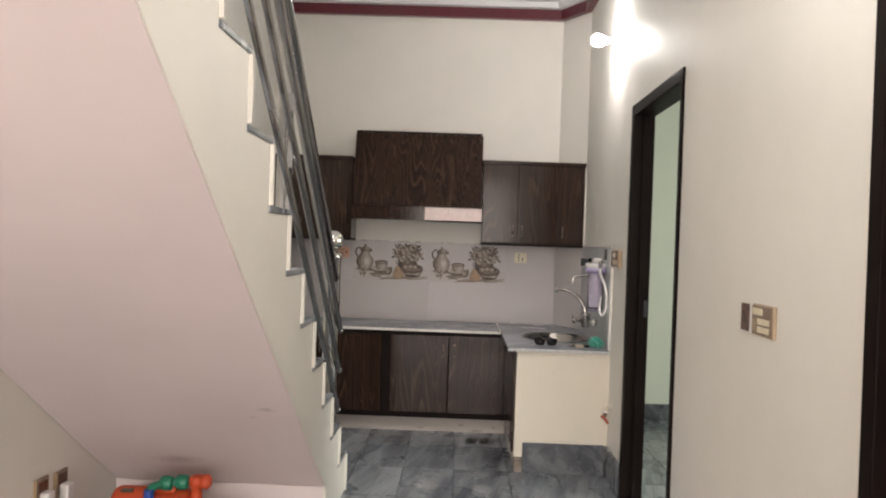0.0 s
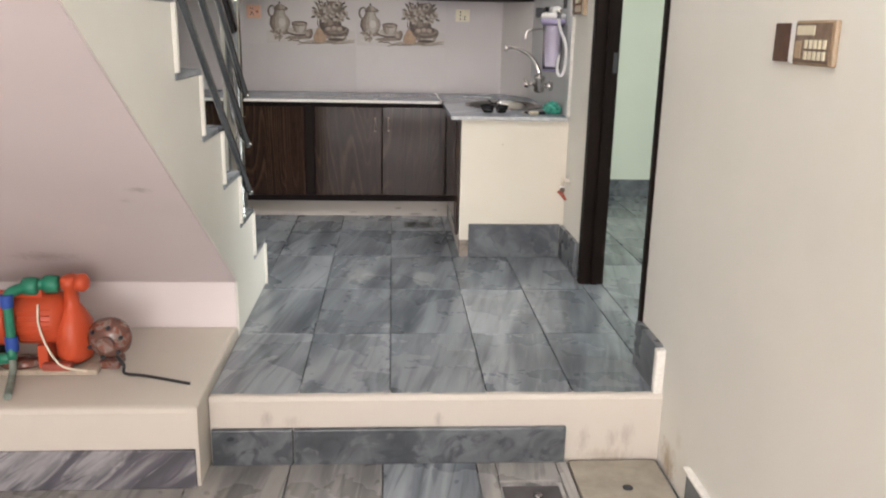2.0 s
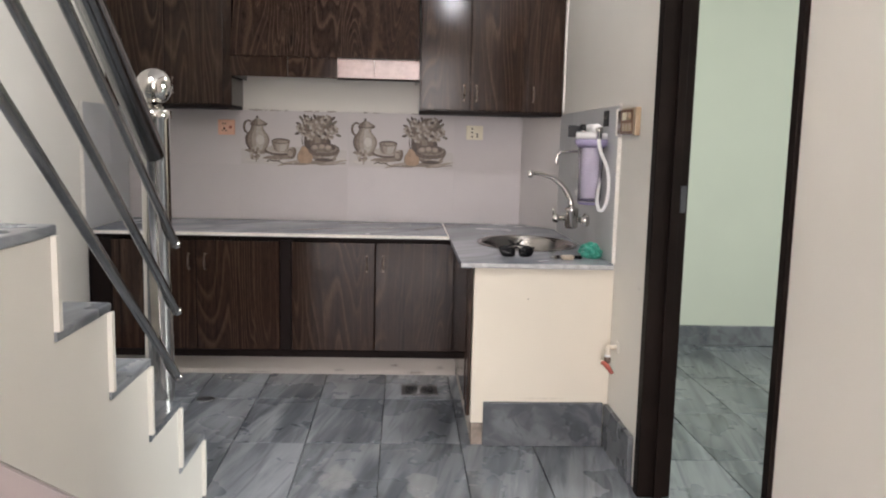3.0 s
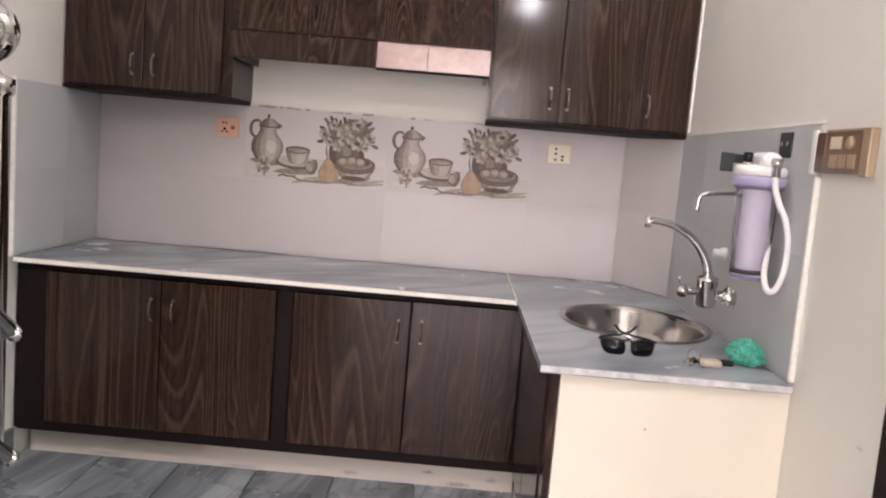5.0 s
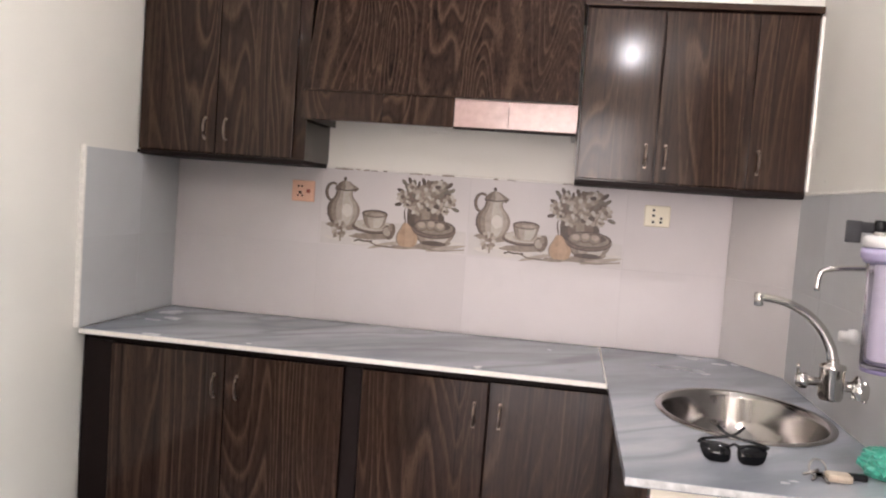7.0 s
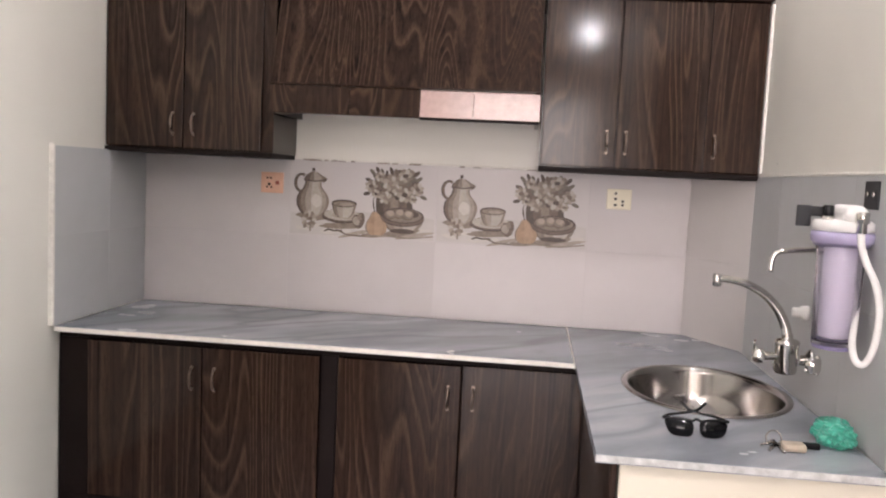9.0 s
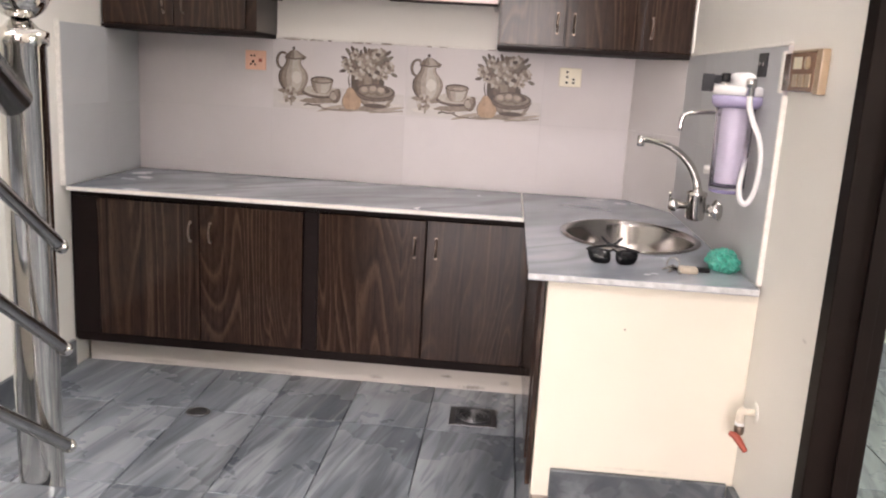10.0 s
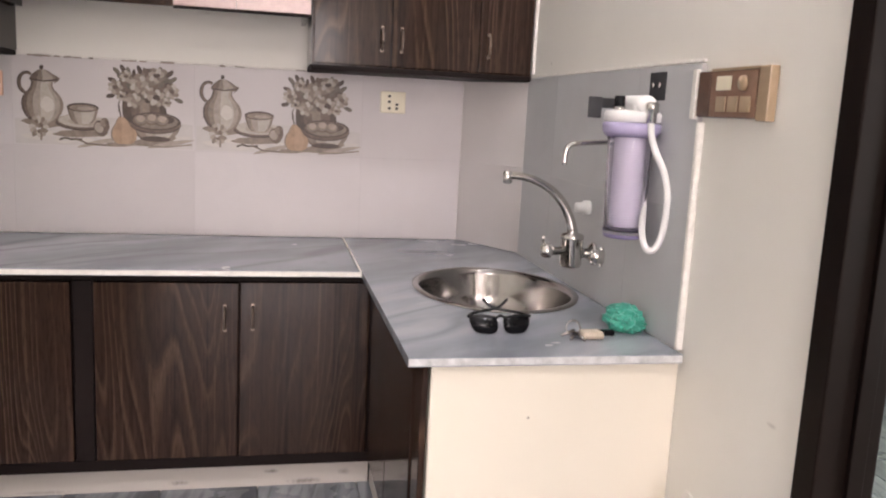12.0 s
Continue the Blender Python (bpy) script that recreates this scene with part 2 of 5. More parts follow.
MARBLE_STRIP = marble("blackish_grey_marble", (0.17, 0.18, 0.19), (0.07, 0.077, 0.086), (0.03, 0.033, 0.04), 0.28, (10, 25, 20), (5.0, 2.0, 6.0), 17.0, 0.15, streak=0.8)
MARBLE_TOP = marble("pale_counter_marble", (0.40, 0.418, 0.455), (0.27, 0.29, 0.325), (0.14, 0.157, 0.188), 0.2, (0, 0, 52), (3.6, 1.0, 4.0), 0.0, 0.0, sharp=1.0, streak=0.3, veins=0.45)
TILE_WALL = marble("pale_lilac_wall_tile", (0.58, 0.54, 0.54), (0.54, 0.50, 0.50), (0.49, 0.46, 0.47), 0.42, (0, 0, 0), (2.0, 2.0, 2.0), 17.0, 0.04, sharp=0.6, streak=0.2)
# tile copy for both side walls; right wall's shade put into its colour
TILE_SIDE = marble("shaded_side_wall_tile", (0.53, 0.535, 0.545), (0.49, 0.495, 0.505), (0.44, 0.445, 0.455), 0.4, (0, 0, 0), (2.0, 2.0, 2.0), 17.0, 0.05, sharp=0.6, streak=0.2)
TILE_CORNER = marble("warm_grey_wall_tile", (0.58, 0.545, 0.535), (0.545, 0.51, 0.50), (0.50, 0.47, 0.465), 0.4, (0, 0, 0), (2.0, 2.0, 2.0), 17.0, 0.04, sharp=0.6, streak=0.2)
GROUT = plain("grey_grout", (0.12, 0.12, 0.125), 0.85)
GROUT_PALE = plain("pale_tile_grout", (0.46, 0.43, 0.43), 0.6)
CAULK = plain("white_cement_edge", (0.78, 0.75, 0.70), 0.7, 0.0, 0.1, 60.0, 0.3)
WOOD_TONES = ((0.078, 0.047, 0.032), (0.032, 0.0175, 0.0125), (0.011, 0.006, 0.0048))
WOOD = laminate("dark_walnut_laminate", *WOOD_TONES)
WOOD_X = laminate("dark_walnut_laminate_across", *WOOD_TONES, along="x")
FRAME_DARK = plain("near_black_cabinet_frame", (0.010, 0.006, 0.0055), 0.55, spec=0.1)
DOOR_WOOD = plain("dark_stained_door_frame", (0.0085, 0.0052, 0.0043), 0.5, 0.0, 0.25, 6.0, spec=0.06)
# pink of a bright reflection put into the colour of glossy wood panels
PINK_REFLECTION = plain("pale_pink_reflection", (0.44, 0.31, 0.29), 0.15)
CHROME = metal("polished_chrome", (0.66, 0.64, 0.61), 0.07)
STEEL = metal("stainless_steel", (0.40, 0.375, 0.36), 0.14)
BRASS = metal("worn_brass", (0.20, 0.155, 0.125), 0.28)
GOLD = plain("dull_gold_plastic", (0.36, 0.26, 0.165), 0.35, 0.0, 0.1)
IRON = plain("dark_iron", (0.04, 0.04, 0.044), 0.5, spec=0.25)
RAIL_STEEL = metal("brushed_rail_steel", (0.33, 0.325, 0.32), 0.2)
DULL_STEEL = metal("dull_scratched_steel", (0.25, 0.25, 0.26), 0.38)
BLACK_GRANITE = plain("black_granite", (0.010, 0.013, 0.016), 0.16, 0.0, 0.5, 90.0, spec=0.22)
GREEN_STONE = marble("dark_green_stone", (0.05, 0.062, 0.05), (0.025, 0.033, 0.028), (0.012, 0.014, 0.013), 0.15)
TAN_STONE = marble("tan_stone", (0.34, 0.22, 0.13), (0.29, 0.185, 0.105), (0.24, 0.15, 0.085), 0.22, (0, 0, 0), (3, 3, 3))
CREAM_STONE = speckled("cream_red_stone", (0.66, 0.60, 0.50), (0.48, 0.35, 0.30), (0.34, 0.21, 0.19), 9.0, 0.50)
RED_STONE = speckled("red_patched_stone", (0.60, 0.54, 0.47), (0.30, 0.18, 0.16), (0.14, 0.075, 0.075), 11.0, 0.41)
BEIGE_TILE = plain("beige_cover_tile", (0.31, 0.275, 0.225), 0.6, 0.0, 0.2, 12.0)
WHITE_PLASTIC = plain("white_plastic", (0.78, 0.77, 0.76), 0.35, 0.0, 0.03)
CREAM_PIPE = plain("paint_smeared_pipe", (0.60, 0.54, 0.45), 0.6, 0.0, 0.2, 30.0)
IVORY_PLASTIC = plain("ivory_plastic", (0.74, 0.68, 0.52), 0.35, 0.0, 0.04)
PEACH_PLASTIC = plain("peach_plastic", (0.72, 0.42, 0.30), 0.35, 0.0, 0.05)
BLACK_PLASTIC = plain("black_plastic", (0.008, 0.008, 0.009), 0.25, spec=0.25)
DARK_SLAB = plain("dark_brown_slab", (0.06, 0.052, 0.055), 0.35, 0.0, 0.4, 14.0)
CHALKY = plain("chalky_grey_edge", (0.52, 0.52, 0.52), 0.75, 0.0, 0.25, 45.0, 0.3)
LENS = plain("black_lens", (0.004, 0.004, 0.005), 0.08, spec=0.2)
AMBER_PLATE = plain("amber_brown_plate", (0.24, 0.14, 0.095), 0.2)
WORN_BROWN = plain("worn_brown_plate", (0.20, 0.135, 0.095), 0.35, 0.0, 0.3, 40.0)
BROWN_PLATE = plain("brown_gloss_plate", (0.12, 0.065, 0.045), 0.2)
LILAC_CLEAR = Mat("lilac_tinted_housing", 0.12)
LILAC_CLEAR.base((0.91, 0.885, 0.965))
LILAC_CLEAR.b.inputs["Transmission Weight"].default_value = 0.97
LILAC_CLEAR.b.inputs["IOR"].default_value = 1.3
LILAC_CLEAR = LILAC_CLEAR.m
LILAC_MID = plain("lilac_plastic", (0.40, 0.36, 0.54), 0.25, 0.0, 0.05)
LILAC_DARK = plain("dark_lilac_plastic", (0.20, 0.17, 0.30), 0.3, 0.0, 0.06)
FILTER_CORE = plain("white_filter_core", (0.85, 0.82, 0.88), 0.7, 0.0, 0.04)
ORANGE = paint("orange_enamel", (0.56, 0.085, 0.032), (0.12, 0.05, 0.035), 0.42)
RUST = speckled("rusty_casting", (0.14, 0.07, 0.055), (0.21, 0.062, 0.038), (0.25, 0.19, 0.165), 22.0, 0.44)
GREEN_PIPE = plain("green_plastic_pipe", (0.02, 0.20, 0.12), 0.4)
BLUE_TAPE = plain("blue_pipe_tape", (0.02, 0.07, 0.35), 0.45)
TEAL_BAG = plain("teal_plastic_bag", (0.06, 0.33, 0.245), 0.3, 0.0, 0.3, 40.0, 0.6)
PLANK = plain("pale_scrap_plank", (0.45, 0.38, 0.30), 0.8, 0.0, 0.3, 20.0, 0.4)
HOSE_END = plain("dusty_hose", (0.19, 0.22, 0.19), 0.6, 0.0, 0.3, 25.0)
CABLE = plain("black_cable", (0.02, 0.02, 0.02), 0.5)
WHITE_CABLE = plain("cream_cable", (0.70, 0.62, 0.50), 0.5)
RED_LEVER = plain("red_lever", (0.33, 0.07, 0.045), 0.45)
INK = plain("print_dark_brown", (0.065, 0.042, 0.031), 0.5, 0.0, 0.35, 60.0)
INK_DIM = plain("print_brown", (0.125, 0.088, 0.066), 0.5, 0.0, 0.3, 55.0)
INK_MID = plain("print_grey_brown", (0.21, 0.165, 0.132), 0.5, 0.0, 0.25, 50.0)
INK_SOFT = plain("print_beige", (0.325, 0.275, 0.23), 0.5, 0.0, 0.18, 45.0)
INK_PALE = plain("print_pale_beige", (0.425, 0.375, 0.33), 0.5, 0.0, 0.12, 40.0)
INK_PEAR = plain("print_orange", (0.36, 0.235, 0.15), 0.5, 0.0, 0.2, 40.0)
INK_EGG = plain("print_peach", (0.36, 0.285, 0.23), 0.5, 0.0, 0.2, 40.0)
INK_LEAF = plain("print_olive", (0.12, 0.098, 0.075), 0.5, 0.0, 0.35, 60.0)
BULB_GLOW = glow("lit_bulb", (1.0, 0.97, 0.94), BULB * 1.05)
BULB_DIM = glow("lit_wall_bulb", (1.0, 0.965, 0.93), BULB * 0.75)

# ---- mesh helpers ----


def box(bm, x0, x1, y0, y1, z0, z1):
    vs = [bm.verts.new((x, y, z)) for x in (x0, x1) for y in (y0, y1) for z in (z0, z1)]
    for f in ((0, 1, 3, 2), (4, 6, 7, 5), (0, 4, 5, 1), (2, 3, 7, 6), (0, 2, 6, 4), (1, 5, 7, 3)):
        bm.faces.new([vs[i] for i in f])
    return bm


def B(*dims, bevel=0.0, seg=2):
    bm = bmesh.new()
    box(bm, *dims)
    if bevel:
        bmesh.ops.bevel(bm, geom=list(bm.edges), offset=bevel, segments=seg, affect="EDGES", profile=0.6)
    return bm


def tube(points, r, sides=12, bm=None, cap=True):
    """A round bar along a line of points; r may be a list."""
    bm = bm or bmesh.new()
    pts = [Vector(p) for p in points]
    rings = []
    side = None
    for i, p in enumerate(pts):
        d = (pts[min(i + 1, len(pts) - 1)] - pts[max(i - 1, 0)]).normalized()
        if side is None:
            side = d.orthogonal().normalized()
        side = (side - d * side.dot(d)).normalized()
        up = d.cross(side)
        rr = r[i] if isinstance(r, (list, tuple)) else r
        rings.append([bm.verts.new(p + (side * math.cos(a) + up * math.sin(a)) * rr) for a in (2 * math.pi * k / sides for k in range(sides))])
    for a, b in zip(rings, rings[1:]):
        for k in range(sides):
            bm.faces.new((a[k], a[(k + 1) % sides], b[(k + 1) % sides], b[k])).smooth = True
    if cap:
        bm.faces.new(rings[0][::-1])
        bm.faces.new(rings[-1])
    return bm


def smooth_line(points, steps=6):
    """Points on a soft curve through the given ones."""
    p = [Vector(q) for q in points]
    p = [2 * p[0] - p[1]] + p + [2 * p[-1] - p[-2]]
    out = []
    for i in range(1, len(p) - 2):
        for s in range(steps):
            t = s / steps
            out.append(0.5 * (2 * p[i] + (p[i + 1] - p[i - 1]) * t + (2 * p[i - 1] - 5 * p[i] + 4 * p[i + 1] - p[i + 2]) * t * t
                              + (3 * p[i] - p[i - 1] - 3 * p[i + 1] + p[i + 2]) * t ** 3))
    return out + [p[-2]]


def lathe(profile, at, axis="z", sides=24, sx=1.0, sy=1.0, bm=None, open_top=False):
    """Turn a profile of (radius, height) about an axis through at."""
    bm = bm or bmesh.new()
    rings = []
    for r, h in profile:
        ring = []
        for k in range(sides):
            a = 2 * math.pi * k / sides
            u, v = r * math.cos(a) * sx, r * math.sin(a) * sy
            p = {"z": (u, v, h), "x": (h, u, v), "y": (v, h, u)}[axis]
            ring.append(bm.verts.new(Vector(at) + Vector(p)))
        rings.append(ring)
    for a, b in zip(rings, rings[1:]):
        for k in range(sides):
            bm.faces.new((a[k], a[(k + 1) % sides], b[(k + 1) % sides], b[k])).smooth = True
    if profile[0][0] > 1e-5 and not open_top:
        bm.faces.new(rings[0][::-1])
    if profile[-1][0] > 1e-5:
        bm.faces.new(rings[-1])
    bmesh.ops.remove_doubles(bm, verts=bm.verts, dist=1e-6)
    return bm


def mesh(name, bm, material):
    bmesh.ops.recalc_face_normals(bm, faces=bm.faces)
    me = bpy.data.meshes.new(name)
    bm.to_mesh(me)
    bm.free()
    me.materials.append(material)
    return me


def part(name, bm, material, parent, label=""):
    """One mesh under a thing or a part; its points are given in the world."""
    ob = new(name, mesh(name, bm, material))
    ob.parent = parent
    ob.matrix_parent_inverse = origin(parent).inverted()
    return tagged(ob, label)


def origin(ob):
    m = ob.matrix_basis.copy()
    while ob.parent:
        m = ob.parent.matrix_basis @ ob.matrix_parent_inverse @ m
        ob = ob.parent
    return m


def thing(name, at, label, category, group=""):
    ob = new(name)
    ob.location = at
    ob.empty_display_size = 0.1
    return tagged(ob, label, category, group)


def solid(name, bm, material, label, category, kind="", group=""):
    return tagged(new(name, mesh(name, bm, material)), label, category, group, kind)


def structure(name, bm, material, label, category="wall"):
    return solid(name, bm, material, label, category, "structure")


def prism(points, axis, a, b):
    """A flat outline of (u, v) pushed from a to b along an axis."""
    bm = bmesh.new()
    put = {"x": lambda u, v, w: (w, u, v), "y": lambda u, v, w: (u, w, v), "z": lambda u, v, w: (u, v, w)}[axis]
    one = [bm.verts.new(put(u, v, a)) for u, v in points]
    two = [bm.verts.new(put(u, v, b)) for u, v in points]
    n = len(points)
    bm.faces.new(one)
    bm.faces.new(two[::-1])
    for k in range(n):
        bm.faces.new((one[k], one[(k + 1) % n], two[(k + 1) % n], two[k]))
    bmesh.ops.triangulate(bm, faces=[f for f in bm.faces if len(f.verts) > 4])
    return bm


# ---- plan ----
RW, RT = 0.83, 0.10           # right wall and its thickness
LWL, LWK = -1.668, -1.575       # left wall, lower room and kitchen
BW = 6.575                     # back wall
STEP = 3.322                   # front of the kitchen step
CEIL = 3.50
FAR = 6.78                     # far wall of the side room
D0, D1, DT = 3.600, 4.612, 2.39   # door opening to the side room
F0, F1 = 0.96, 1.945           # door beside the entrance
REAR = -3.0
# ---- setting ----
bm = bmesh.new()
box(bm, RW, RW + RT, REAR, F0, -0.1, CEIL + 0.1)
box(bm, RW, RW + RT, F0, F1, 2.30, CEIL + 0.1)
box(bm, RW, RW + RT, F1, D0, -0.1, CEIL + 0.1)
box(bm, RW, RW + RT, D0, D1, DT, CEIL + 0.1)
box(bm, RW, RW + RT, D1, 6.95, -0.1, CEIL + 0.1)
wall_right = structure("wall_right", bm, PAINT_WALL, "cream painted wall with two dark door openings")
bm = bmesh.new()
box(bm, LWL - 0.2, LWL, REAR, 4.25, -0.1, 5.2)
box(bm, LWL - 0.2, LWK, 4.25, 6.95, -0.1, 5.2)
wall_left = structure("wall_left", bm, PAINT_WALL, "cream painted wall running beside the stairs")
wall_back = structure("wall_back", B(LWK, RW, BW, BW + 0.18, -0.1, CEIL + 0.1), PAINT_WALL, "off-white painted kitchen wall behind cabinets")
bm = bmesh.new()
box(bm, LWL, -1.5, REAR - 0.2, REAR, -0.1, 3.6)
box(bm, 0.8, RW + RT, REAR - 0.2, REAR, -0.1, 3.6)
box(bm, -1.5, 0.8, REAR - 0.2, REAR, 2.75, 3.6)
wall_rear = structure("wall_rear", bm, PAINT_WALL, "cream wall with a wide open entrance")
bm = bmesh.new()
box(bm, -0.69, RW, REAR, 6.75, CEIL, CEIL + 0.1)
box(bm, LWL, -0.69, 2.75, 6.75, CEIL, CEIL + 0.1)
box(bm, LWL, -0.69, REAR, -0.9, CEIL, CEIL + 0.1)
ceiling = structure("ceiling", bm, PAINT_CEIL, "white painted ceiling with a stair opening", "ceiling")
bm = bmesh.new()
box(bm, -0.69, -0.6, -0.9, 2.75, CEIL + 0.1, 5.2)
box(bm, LWL, -0.6, -1.0, -0.9, CEIL + 0.1, 5.2)
box(bm, LWL, -0.6, 2.75, 2.85, CEIL + 0.1, 5.2)
structure("wall_stairwell", bm, PAINT_WALL, "cream walls closing the stair opening above")
structure("ceiling_stairwell", B(LWL - 0.2, -0.6, -1.0, 2.85, 5.2, 5.3), PAINT_CEIL, "white ceiling over the stair opening", "ceiling")

# maroon cornice, cut across the corner
bm = prism([(LWK, BW), (0.656, BW), (RW, BW - 0.303), (RW, REAR + 0.1), (RW - 0.05, REAR + 0.1), (RW - 0.05, BW - 0.32), (0.63, BW - 0.05), (LWK, BW - 0.05)], "z", 3.375, 3.452)
cornice = structure("trim_cornice", bm, MAROON, "glossy maroon painted cornice below the ceiling", "cornice")
bm = prism([(LWK, BW), (0.656, BW), (RW, BW - 0.303), (RW, REAR + 0.1), (RW - 0.1, REAR + 0.1), (RW - 0.1, BW - 0.335), (0.60, BW - 0.1), (LWK, BW - 0.1)], "z", 3.454, CEIL)
structure("trim_cove", bm, PAINT_CEIL, "white plaster cove above the maroon band", "cornice")

# side room
bm = bmesh.new()
box(bm, RW + RT, 4.3, FAR, FAR + 0.17, -0.1, 3.6)
box(bm, RW + RT, 4.3, 1.9, 2.05, -0.1, 3.6)
# unseen window opening, placed so its added lamp reaches the kitchen
box(bm, 4.15, 4.3, 2.05, 2.25, -0.1, 3.6)
box(bm, 4.15, 4.3, 3.75, FAR, -0.1, 3.6)
box(bm, 4.15, 4.3, 2.25, 3.75, -0.1, 0.85)
box(bm, 4.15, 4.3, 2.25, 3.75, 2.35, 3.6)
wall_side_room = structure("wall_side_room", bm, PAINT_GREEN, "pale green painted walls of the side room")
structure("ceiling_side_room", B(RW + RT, 4.3, 2.05, FAR, 3.3, 3.4), PAINT_CEIL, "white ceiling of the side room", "ceiling")
structure("lining_side_room", B(RW + RT, RW + RT + 0.006, D1 + 0.03, FAR, KF, 3.3), PAINT_GREEN, "pale green painted wall beside the door")
skirt_side = structure("baseboard_side_room", B(RW + RT + 0.006, 4.15, FAR - 0.018, FAR, KF, KF + 0.125, bevel=0.003), MARBLE_DARK, "dark grey marble skirting in the side room", "skirting")

# ---- floors ----
floor_lower = structure("floor_lower", B(LWL, RW, REAR, STEP + 0.05, -0.12, -0.014), GROUT, "marble tiled lower floor with a coloured stone inlay", "floor")
bm = bmesh.new()
box(bm, -0.685, RW, STEP, 4.2, -0.1, KF - 0.014)
box(bm, LWK, RW, 4.2, 6.75, -0.1, KF - 0.014)
box(bm, RW + 0.003, 4.3, D0 + 0.003, D1 - 0.003, -0.1, KF - 0.014)
box(bm, RW + RT + 0.001, 4.3, 2.05, D0 + 0.003, -0.1, KF - 0.014)
box(bm, RW + RT + 0.001, 4.3, D1 - 0.003, FAR, -0.1, KF - 0.014)
floor_kitchen = structure("floor_kitchen", bm, GROUT, "grey marble tiled kitchen floor one step up", "floor")
structure("ground", B(-40, 40, -60, REAR - 0.2, -0.3, -0.13), PLASTER, "bare pale ground outside the entrance", "ground")

# step riser: bare cream plaster with a marble strip low down
def ragged_step(x0, x1, y, z0, z1, deep, seed, n=110):
    """Hand-plastered step front: uneven face and a lip that creeps over the tiles."""
    bm = bmesh.new()
    rows = []
    for k in range(n + 1):
        x = x0 + (x1 - x0) * k / n
        w = noise.noise(Vector((x * 5.0, seed, 0.0)))
        f = noise.noise(Vector((x * 21.0, seed, 3.0)))
        g = noise.noise(Vector((x * 60.0, seed, 7.0)))
        front = y + 0.004 * w + 0.002 * f
        lip = y + 0.030 + 0.012 * w + 0.010 * f + 0.006 * g
        rows.append([bm.verts.new(p) for p in ((x, y + deep, z0), (x, front, z0), (x, front - 0.002 * f, (z0 + z1) / 2), (x, front, z1 - 0.012 + 0.003 * f), (x, front + 0.004, z1 - 0.003 + 0.001 * g), (x, front + 0.010, z1 + 0.0022), (x, max(lip, front + 0.013), z1 + 0.001), (x, y + deep + 0.045, z1 - 0.006))])
    for a, b in zip(rows, rows[1:]):
        for k in range(8):
            bm.faces.new((a[k], a[(k + 1) % 8], b[(k + 1) % 8], b[k]))
    bm.faces.new(rows[0])
    bm.faces.new(rows[-1][::-1])
    bmesh.ops.recalc_face_normals(bm, faces=list(bm.faces))
    return bm


riser = structure("step_riser", ragged_step(-0.687, RW - 0.001, STEP - 0.023, -0.012, KF, 0.020, 2.0), PAINT_RISER, "rough cream plaster step riser with smudges", "step")
for x0, x1 in ((-0.68, -0.415), (-0.412, 0.50)):
    part("strip", B(x0, x1, STEP - 0.046, STEP - 0.0235, 0.0, 0.128, bevel=0.004), MARBLE_STRIP, riser, "dark grey marble strip")

# stepped plinth below the stairs
plinth = structure("pump_plinth", B(LWL, -0.692, 3.162, 3.88, -0.014, 0.27, bevel=0.014), PLASTER, "cream plastered plinth under the stairs", "plinth")
part("face", ragged_step(LWL + 0.002, -0.690, 3.153, 0.0, 0.266, 0.012, 9.0), PAINT_RISER, plinth)
for x0, x1 in ((LWL + 0.02, -0.70),):
    part("strip", B(x0, x1, 3.138, 3.154, 0.0, 0.132, bevel=0.004), MARBLE_X, plinth, "grey marble strip with pale diagonal streaks")

# skirtings
structure("baseboard_left", B(LWL, LWL + 0.018, REAR, 3.136, 0.0, 0.125, bevel=0.003), MARBLE_DARK, "dark grey marble skirting on the lower wall", "skirting")
sk = structure("baseboard_right", B(RW - 0.02, RW, F1 + 0.002, 2.985, 0.0, 0.12, bevel=0.004), MARBLE_DARK, "dark grey marble skirting by the lower floor", "skirting")
part("edge", B(RW - 0.024, RW - 0.001, F1 + 0.002, 3.01, 0.1205, 0.132, bevel=0.004), CAULK, sk, "rough white cement edge")
sk = structure("baseboard_step", B(RW - 0.028, RW, STEP + 0.02, D0 - 0.02, KF, KF + 0.165, bevel=0.004), MARBLE_DARK, "dark marble skirting beside the side door", "skirting")
part("edge", B(RW - 0.032, RW, STEP - 0.012, STEP + 0.018, KF - 0.01, KF + 0.158, bevel=0.006), CAULK, sk, "white cement end")
structure("baseboard_kitchen", B(RW - 0.02, RW, D1 + 0.055, 5.045, KF, KF + 0.18, bevel=0.004), MARBLE_DARK, "dark grey marble skirting near the sink wall", "skirting")
structure("baseboard_stairside", B(LWK, LWK + 0.016, 4.6, 5.94, KF, KF + 0.12, bevel=0.003), MARBLE_DARK, "dark grey marble skirting beside the base cabinets", "skirting")

# ---- door to the side room ----
door_frame = structure("door_1", B(RW - 0.012, RW + RT + 0.005, D1 - 0.055, D1 + 0.0, KF, DT, bevel=0.004), DOOR_WOOD, "dark stained wooden door frame standing open", "door frame")
part("jamb", B(RW - 0.012, RW + RT + 0.005, D0 - 0.018, D0 + 0.014, KF, DT, bevel=0.004), DOOR_WOOD, door_frame)
part("head", B(RW - 0.012, RW + RT + 0.005, D0 + 0.016, D1 - 0.057, DT - 0.06, DT, bevel=0.004), DOOR_WOOD, door_frame)
part("stop", B(RW + 0.045, RW + 0.075, D1 - 0.066, D1 - 0.057, KF, DT - 0.062, bevel=0.002), DOOR_WOOD, door_frame)
strike = part("strike_plate", B(RW + 0.078, RW + 0.098, D1 - 0.060, D1 - 0.0565, 1.24, 1.33, bevel=0.001), IRON, door_frame, "dull steel strike plate")
